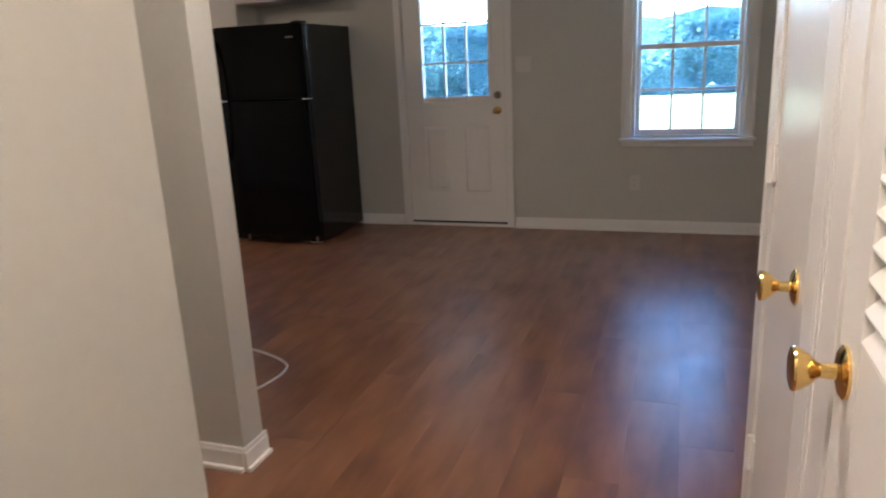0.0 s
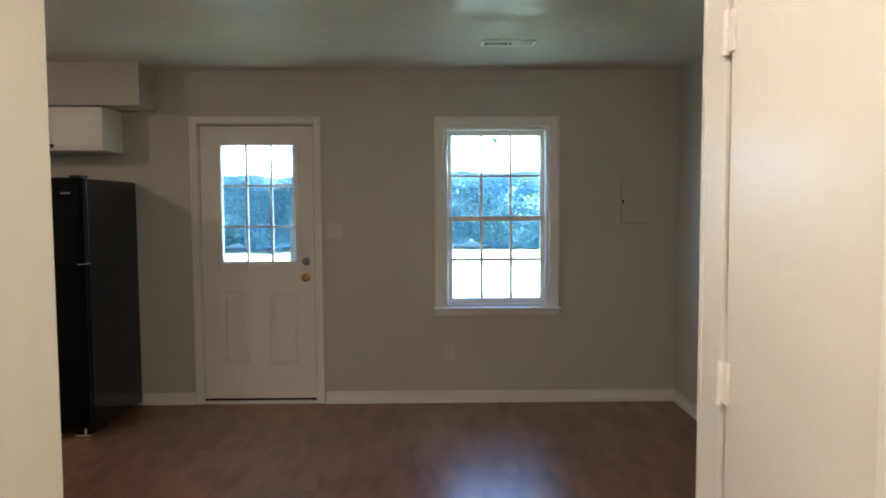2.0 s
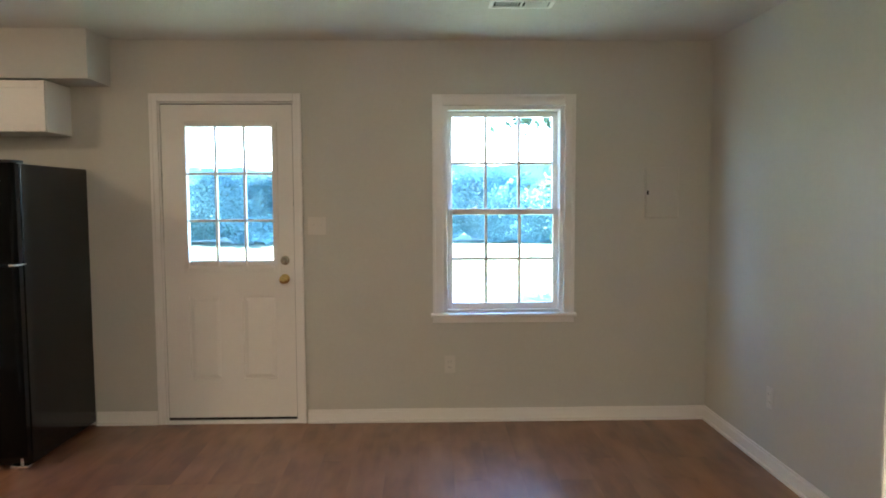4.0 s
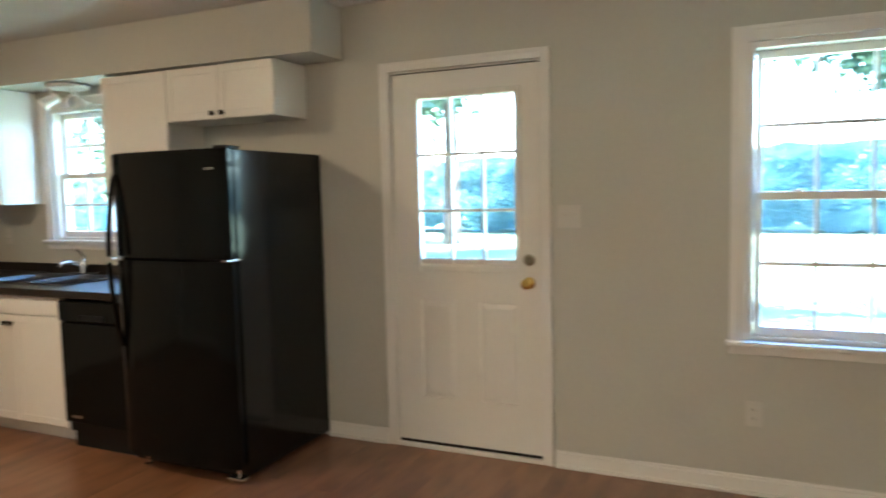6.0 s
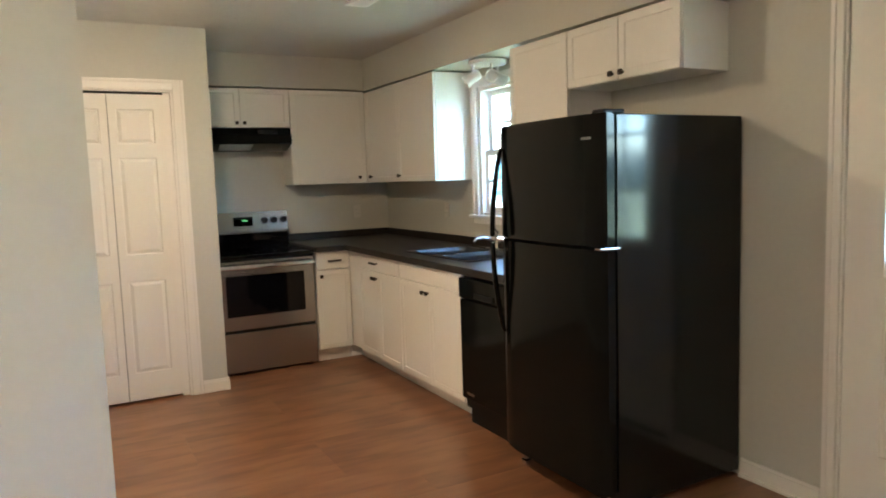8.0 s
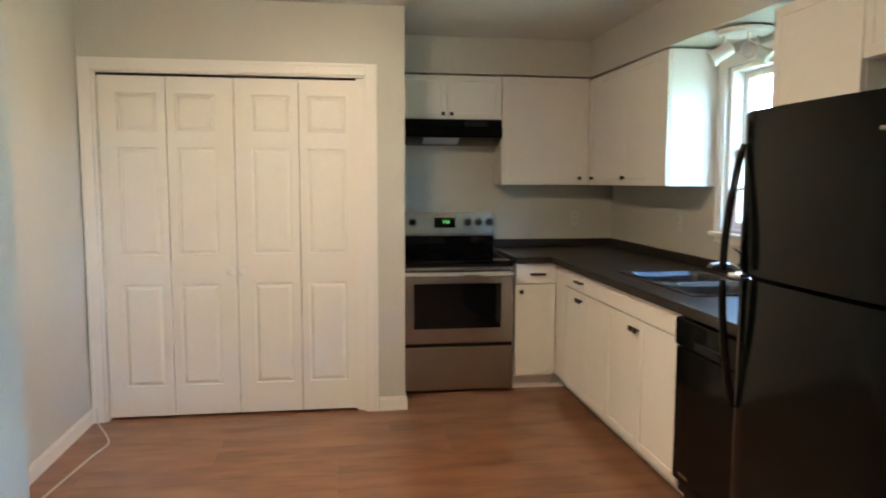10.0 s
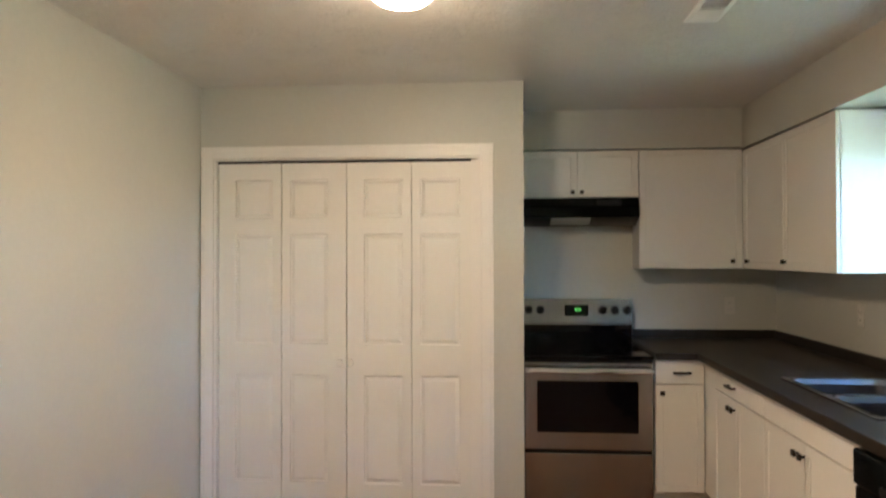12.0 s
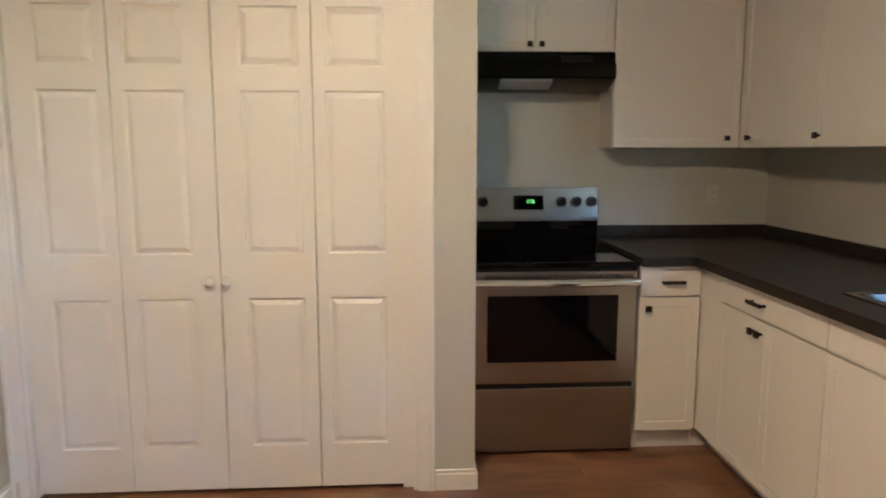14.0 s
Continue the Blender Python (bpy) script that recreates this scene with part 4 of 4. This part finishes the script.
spot = thing("spotlight_fixture", pose(-4.37, 5.74, 2.163), "white three-head ceiling spotlight, switched off", "spotlight")
part("canopy", lathe(bmesh.new(), [(0.13, 0), (0.13, -0.012), (0.12, -0.022), (0.06, -0.025)]), SPOTWHITE, spot)
for x, y, rx, rz in ((-0.05, -0.085, -58, -25), (0.065, -0.02, -72, 60), (-0.01, 0.075, 58, -40)):
    arm = part("arm", tube(bmesh.new(), [(x, y, -0.02), (x, y, -0.075)], 0.008, 8), SPOTWHITE, spot)
    head = lathe(bmesh.new(), [(0.012, 0.05), (0.03, 0.045), (0.034, 0.03), (0.034, -0.03), (0.04, -0.055), (0.043, -0.065), (0.038, -0.066), (0.03, -0.04), (0.012, -0.035)], pose(x, y, -0.1, rx, 0, rz), 22)
    part("lamp_head", head, SPOTWHITE, spot)


def vent(name, x, y, w, d, rz, label, slats):
    v = thing(name, pose(x, y, TOP, 0, 0, rz), label, "ceiling vent")
    part("frame", boxes((-w / 2, -d / 2, -0.008, w / 2, -d / 2 + 0.022, 0), (-w / 2, d / 2 - 0.022, -0.008, w / 2, d / 2, 0), (-w / 2, -d / 2 + 0.022, -0.008, -w / 2 + 0.022, d / 2 - 0.022, 0), (w / 2 - 0.022, -d / 2 + 0.022, -0.008, w / 2, d / 2 - 0.022, 0), bevel=0.002), TRIM, v)
    part("backing", boxes((-w / 2 + 0.02, -d / 2 + 0.02, -0.002, w / 2 - 0.02, d / 2 - 0.02, -0.0005)), DARK, v)
    part("divider", boxes((-0.006, -d / 2 + 0.022, -0.007, 0.006, d / 2 - 0.022, -0.002)), TRIM, v)
    slat = mesh_of("slat", box(bmesh.new(), -0.0055, -d / 2 + 0.022, -0.0006, 0.0055, d / 2 - 0.022, 0.0007), TRIM)
    for bank in (-1, 1):
        # each bank of louvres leans away from the divider
        for k in range(slats):
            ob = new("slat", slat)
            ob.parent = v
            ob.matrix_basis = pose(bank * (0.015 + (w / 2 - 0.045) * (k + 0.5) / slats), 0, -0.0085, 0, bank * 40, 0)


vent("ceiling_vent", 0.09, 5.06, 0.33, 0.14, 0, "white ceiling air vent near the window", 9)
vent("ceiling_vent", -4.25, 4.85, 0.33, 0.14, 0, "white ceiling air vent over the kitchen", 9)


def outlet(name, m, label, wide=0.07, tall=0.115, kind="outlet"):
    o = thing(name, m, label, "switch" if kind != "outlet" else "outlet")
    part("plate", box(bmesh.new(), -wide / 2, -0.006, -tall / 2, wide / 2, 0, tall / 2, 0.003, 2), PLASTIC, o)
    if kind == "outlet":
        for z in (-0.02, 0.02):
            part("socket", box(bmesh.new(), -0.017, -0.008, z - 0.014, 0.017, -0.005, z + 0.014, 0.004, 2), PLASTIC, o)
            part("slots", boxes((-0.008, -0.0085, z - 0.005, -0.006, -0.0078, z + 0.005), (0.006, -0.0085, z - 0.005, 0.008, -0.0078, z + 0.005)), DARK, o)
    else:
        for x in ((-0.023, 0.023) if wide > 0.1 else (0,)):
            part("toggle", box(bmesh.new(), x - 0.005, -0.016, -0.002, x + 0.005, -0.005, 0.012, 0.002, 1), PLASTIC, o)
    return o


outlet("light_switch", pose(-1.10, N, 1.285), "ivory double light switch beside the back door", 0.118, 0.115, "switch")
outlet("wall_outlet", pose(-0.255, N, 0.378), "ivory wall outlet below the window")
outlet("wall_outlet", pose(E, 5.035, 0.385, 0, 0, -90), "ivory wall outlet on the side wall")
outlet("wall_outlet", pose(KW, 5.59, 1.138, 0, 0, 90), "ivory wall outlet above the worktop")
outlet("wall_outlet", pose(-5.28, N, 1.164), "ivory wall outlet beside the sink window")
breaker = thing("breaker_panel", pose(1.005, N, 1.325), "greige painted breaker panel on the wall", "breaker panel")
part("box", box(bmesh.new(), 0, -0.022, 0, 0.215, 0, 0.325, 0.002, 1), WALL, breaker)
part("door", box(bmesh.new(), 0.004, -0.028, 0.004, 0.211, -0.0225, 0.321, 0.002, 1), WALL, breaker)
part("latch", boxes((0.006, -0.032, 0.15, 0.018, -0.027, 0.175)), BLACKMATT, breaker)

def eased(points, steps=6):
    """Points filled in along a smooth curve through the given ones."""
    pts, out = [Vector(p) for p in points], []
    for i in range(len(pts) - 1):
        a, b, c, d = pts[max(i - 1, 0)], pts[i], pts[i + 1], pts[min(i + 2, len(pts) - 1)]
        for k in range(steps):
            t = k / steps
            out.append(0.5 * (2 * b + (c - a) * t + (2 * a - 5 * b + 4 * c - d) * t * t + (3 * b - a - 3 * c + d) * t ** 3))
    return out + [pts[-1]]


cord = bmesh.new()
tube(cord, eased([(-5.33, 2.345, 0.09), (-5.315, 2.35, 0.03), (-5.27, 2.375, 0.007), (-5.12, 2.455, 0.006), (-4.97, 2.515, 0.006), (-4.8, 2.49, 0.006), (-4.43, 2.45, 0.006), (-3.9, 2.40, 0.006)]), 0.005, 8)
tagged(new("cable", mesh_of("cable", cord, PLASTIC)), "white cable lying along the floor by the wall", "cable")
loop = bmesh.new()
tube(loop, eased([(-2.095, 3.23, 0.006), (-1.935, 3.195, 0.006), (-1.75, 3.13, 0.006), (-1.64, 3.06, 0.006), (-1.61, 2.97, 0.006), (-1.62, 2.88, 0.006), (-1.65, 2.79, 0.006), (-1.75, 2.68, 0.006), (-1.95, 2.6, 0.006)]), 0.006, 8)
tagged(new("cable", mesh_of("cable", loop, PLASTIC)), "white cable lying in a loop on the floor", "cable")

# ---- outdoors ----
GZ = -0.35
structure("ground", boxes((-400, N + T + 0.002, GZ - 0.3, 400, 600, GZ)), GRASS, "sunlit lawn that reaches the distance", "ground")
structure("ground_under_house", boxes((-60, -60, GZ - 0.3, 60, N + T, GZ - 0.004)), GRASS, "ground below and behind the house", "ground")
structure("foundation", boxes((KW - T, -1.615, GZ, E + T, N + T, -0.13)), SIDING, "plain foundation of the house", "foundation")


def tree(x, y, height, spread, low, seed, leaves, size, label, leaf=LEAF):
    rnd = random.Random(seed)
    t = thing("tree", pose(x, y, GZ), label, "tree")
    trunk = bmesh.new()
    tube(trunk, [(0, 0, 0), (0.05, 0.03, height * 0.3), (-0.04, 0.06, height * 0.6), (0.02, 0, height * 0.9)], [height * 0.028, height * 0.022, height * 0.014, 0.02], 9)
    tips = []
    for k in range(16):
        a, z0 = rnd.uniform(0, 2 * math.pi), height * rnd.uniform(low, 0.85)
        out, up = spread * rnd.uniform(0.5, 1.0) * (1.15 - 0.5 * z0 / height), rnd.uniform(0.0, 0.2) * height
        tip = Vector((out * math.cos(a), out * math.sin(a), z0 + up))
        tube(trunk, [(0, 0, z0), tip * 0.5 + Vector((0, 0, z0 * 0.5)), tip], [height * 0.01, height * 0.006, 0.012], 6)
        tips += [tip, tip * 0.7 + Vector((0, 0, z0 * 0.3))]
    part("trunk", trunk, BARK, t)
    tips.append(Vector((0, 0, height * 0.95)))
    verts, faces = [], []
    for _ in range(leaves):
        c = rnd.choice(tips)
        p = c + Vector((rnd.gauss(0, 1), rnd.gauss(0, 1), rnd.gauss(0, 0.7))) * (spread * 0.2)
        q = Euler((rnd.uniform(0, 6.3), rnd.uniform(0, 6.3), rnd.uniform(0, 6.3))).to_matrix()
        s = size * rnd.uniform(0.6, 1.3)
        i = len(verts)
        verts += [p + q @ Vector(v) for v in ((0, -s, 0), (s * 0.45, 0, s * 0.12), (0, s, 0), (-s * 0.45, 0, s * 0.12))]
        faces.append((i, i + 1, i + 2, i + 3))
    me = bpy.data.meshes.new("crown")
    me.from_pydata(verts, [], faces)
    me.materials.append(leaf)
    crown = new("crown", me)
    crown.parent = t
    return t


tree(2.9, 12.8, 6.2, 2.4, 0.25, 71, 5200, 0.085, "leafy tree on the lawn close to the window")
# Added to shade the lawn and dim the kitchen window; trunk out of view.
tree(-2.1, 10.7, 8.6, 3.3, 0.45, 76, 8000, 0.1, "high-crowned leafy tree added to shade the lawn and kitchen window")
tree(-7.6, 12.4, 8.5, 3.2, 0.3, 72, 9000, 0.1, "tall leafy tree on the lawn near the kitchen window")
tree(-14.0, 15.5, 7.5, 3.2, 0.1, 73, 7000, 0.11, "leafy tree on the lawn beside the house")
# These three are added for the shade they cast on the lawn.
tree(-4.0, 19.5, 9.5, 3.8, 0.5, 77, 8000, 0.14, "high-crowned leafy tree added to shade the middle of the lawn")
tree(-9.5, 24.0, 11.0, 5.0, 0.42, 74, 9000, 0.2, "tall leafy tree added to shade the lawn")
tree(-20.0, 30.0, 12.0, 5.6, 0.35, 75, 9000, 0.24, "tall leafy tree added to shade the far lawn")


# Canopy row added to block sun from the bushes, mostly above the view.
for k, x in enumerate((-26, -20, -15, -5.6, -2.4, 6.9, 11.5)):
    tree(x, 31.5 + 1.3 * (k % 2), 10.0 + 0.7 * (k % 3), 4.3, 0.5, 80 + k, 5200, 0.3, "tall leafy tree added to keep the sun off the far bushes")


def thicket(x0, x1, y, seed, count):
    """A belt of bushes along the far side of the lawn: leaves on a lumpy mass with an uneven top and foot."""
    rnd = random.Random(seed)
    lump = lambda x, z: 0.9 * noise.noise(Vector((x * 0.35, z * 0.6, seed))) + 0.45 * noise.noise(Vector((x * 1.1, z * 1.3, seed)))
    crest = lambda x: 2.9 + 0.7 * noise.noise(Vector((x * 0.14, seed, 0))) + 0.45 * noise.noise(Vector((x * 0.6, seed, 4)))
    foot = lambda x: max(0.0, 0.2 + 0.55 * noise.noise(Vector((x * 0.6, seed, 8))) + 0.4 * noise.noise(Vector((x * 1.9, seed, 2))))
    core, rows = bmesh.new(), []
    for k in range(int((x1 - x0) / 0.4) + 1):
        x = x0 + 0.4 * k
        h, low = crest(x), foot(x)
        row = [core.verts.new((x, y + 0.5 + lump(x, h * u), GZ + low + (h - low) * u - 0.05)) for u in (0, 0.25, 0.5, 0.75, 0.95)]
        rows.append(row + [core.verts.new((x, y + 3.0, GZ + h * 0.9)), core.verts.new((x, y + 2.2, GZ + low))])
    for p, q in zip(rows, rows[1:]):
        for i in range(6):
            core.faces.new((p[i], q[i], q[i + 1], p[i + 1]))
    belt = tagged(new("thicket", mesh_of("thicket", core, BUSH)), "shaded bushes along the far side of the lawn, blue haze in their colour", "bushes", "", "stuff")
    verts, faces = [], []
    for _ in range(count):
        x, u = rnd.uniform(x0, x1), rnd.random() ** 0.8 * 1.04
        h, low = crest(x), foot(x)
        p = Vector((x, y + 0.4 + lump(x, h * u) - abs(rnd.gauss(0, 0.25)) - 0.35 * math.sin(math.pi * min(1, u)), GZ + max(0.03, low + (h - low) * u + rnd.gauss(0, 0.12))))
        q = Euler((rnd.uniform(0, 6.3), rnd.uniform(0, 6.3), rnd.uniform(0, 6.3))).to_matrix()
        s = rnd.uniform(0.035, 0.075)
        i = len(verts)
        verts += [p + q @ Vector(v) for v in ((0, -s, 0), (s * 0.5, 0, s * 0.12), (0, s, 0), (-s * 0.5, 0, s * 0.12))]
        faces.append((i, i + 1, i + 2, i + 3))
    me = bpy.data.meshes.new("leaves")
    me.from_pydata(verts, [], faces)
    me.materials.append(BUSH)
    leaves = new("leaves", me)
    leaves.parent = belt
    return belt


thicket(-24, 12, 30.0, 90, 70000)
thicket(-62, -24, 30.0, 91, 25000)


def woods_material():
    """Far woods; their hazy blue shade is put into the colour as a glow."""
    m = material("far woods with blue haze glow", (0.05, 0.075, 0.07), 0.9, vary=0.4, scale=0.25, fine=1.4)
    n, l = m.node_tree.nodes, m.node_tree.links
    b = n["Principled BSDF"]
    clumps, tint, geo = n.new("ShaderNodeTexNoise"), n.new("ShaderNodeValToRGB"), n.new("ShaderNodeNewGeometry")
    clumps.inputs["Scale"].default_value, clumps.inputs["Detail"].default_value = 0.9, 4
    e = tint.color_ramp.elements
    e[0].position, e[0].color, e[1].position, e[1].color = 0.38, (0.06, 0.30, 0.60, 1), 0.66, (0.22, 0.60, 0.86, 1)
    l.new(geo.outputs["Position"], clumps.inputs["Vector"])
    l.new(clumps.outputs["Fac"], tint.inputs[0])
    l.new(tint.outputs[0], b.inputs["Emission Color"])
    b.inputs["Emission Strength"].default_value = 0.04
    return m


ridge, tops = bmesh.new(), []
for k in range(241):
    x = -180 + 1.5 * k
    h = 3.7 + 0.9 * noise.noise(Vector((x * 0.05, 0, 3))) + 0.5 * noise.noise(Vector((x * 0.3, 5, 0))) + 0.25 * noise.noise(Vector((x * 1.1, 9, 0)))
    tops.append([ridge.verts.new((x, 52 + 1.2 * noise.noise(Vector((x * 0.2, z, 0))), z)) for z in (GZ - 0.1, h * 0.35, h * 0.7, h)] + [ridge.verts.new((x, 56, h - 0.4)), ridge.verts.new((x, 56, GZ - 0.1))])
for a, b in zip(tops, tops[1:]):
    for i in range(5):
        ridge.faces.new((a[i], b[i], b[i + 1], a[i + 1]))
structure("backdrop", ridge, woods_material(), "woods far beyond the lawn with a glow for blue haze", "woods")

# ---- floor ----
floor = structure("floor", boxes((KW - T, -1.615, -0.13, E + T, N + T, -0.0075)), SUBFLOOR, "red-brown wood-look vinyl plank floor", "floor")
PW, PL = 0.181, 1.22
plank_meshes = {}


def plank_mesh(length, width):
    key = (round(length, 3), round(width, 3))
    if key not in plank_meshes:
        plank_meshes[key] = mesh_of("plank", box(bmesh.new(), 0.0001, 0.0001, -0.0075, key[1] - 0.0001, key[0] - 0.0001, 0.0, 0.0003, 1), PLANK, False)
    return plank_meshes[key]


rnd = random.Random(3)
x = KW
while x < E - 0.01:
    start = -1.5 if x + PW > -2.36 else 2.2
    y = start - rnd.choice((0.0, 0.3, 0.61, 0.9))
    while y < N - 0.01:
        a, b = max(y, start), min(y + PL, N + 0.04)
        if b - a > 0.02:
            ob = new("plank", plank_mesh(b - a, min(PW, E - x)))
            ob.parent, ob.location = floor, (x, a, 0)
        y += PL
    x += PW
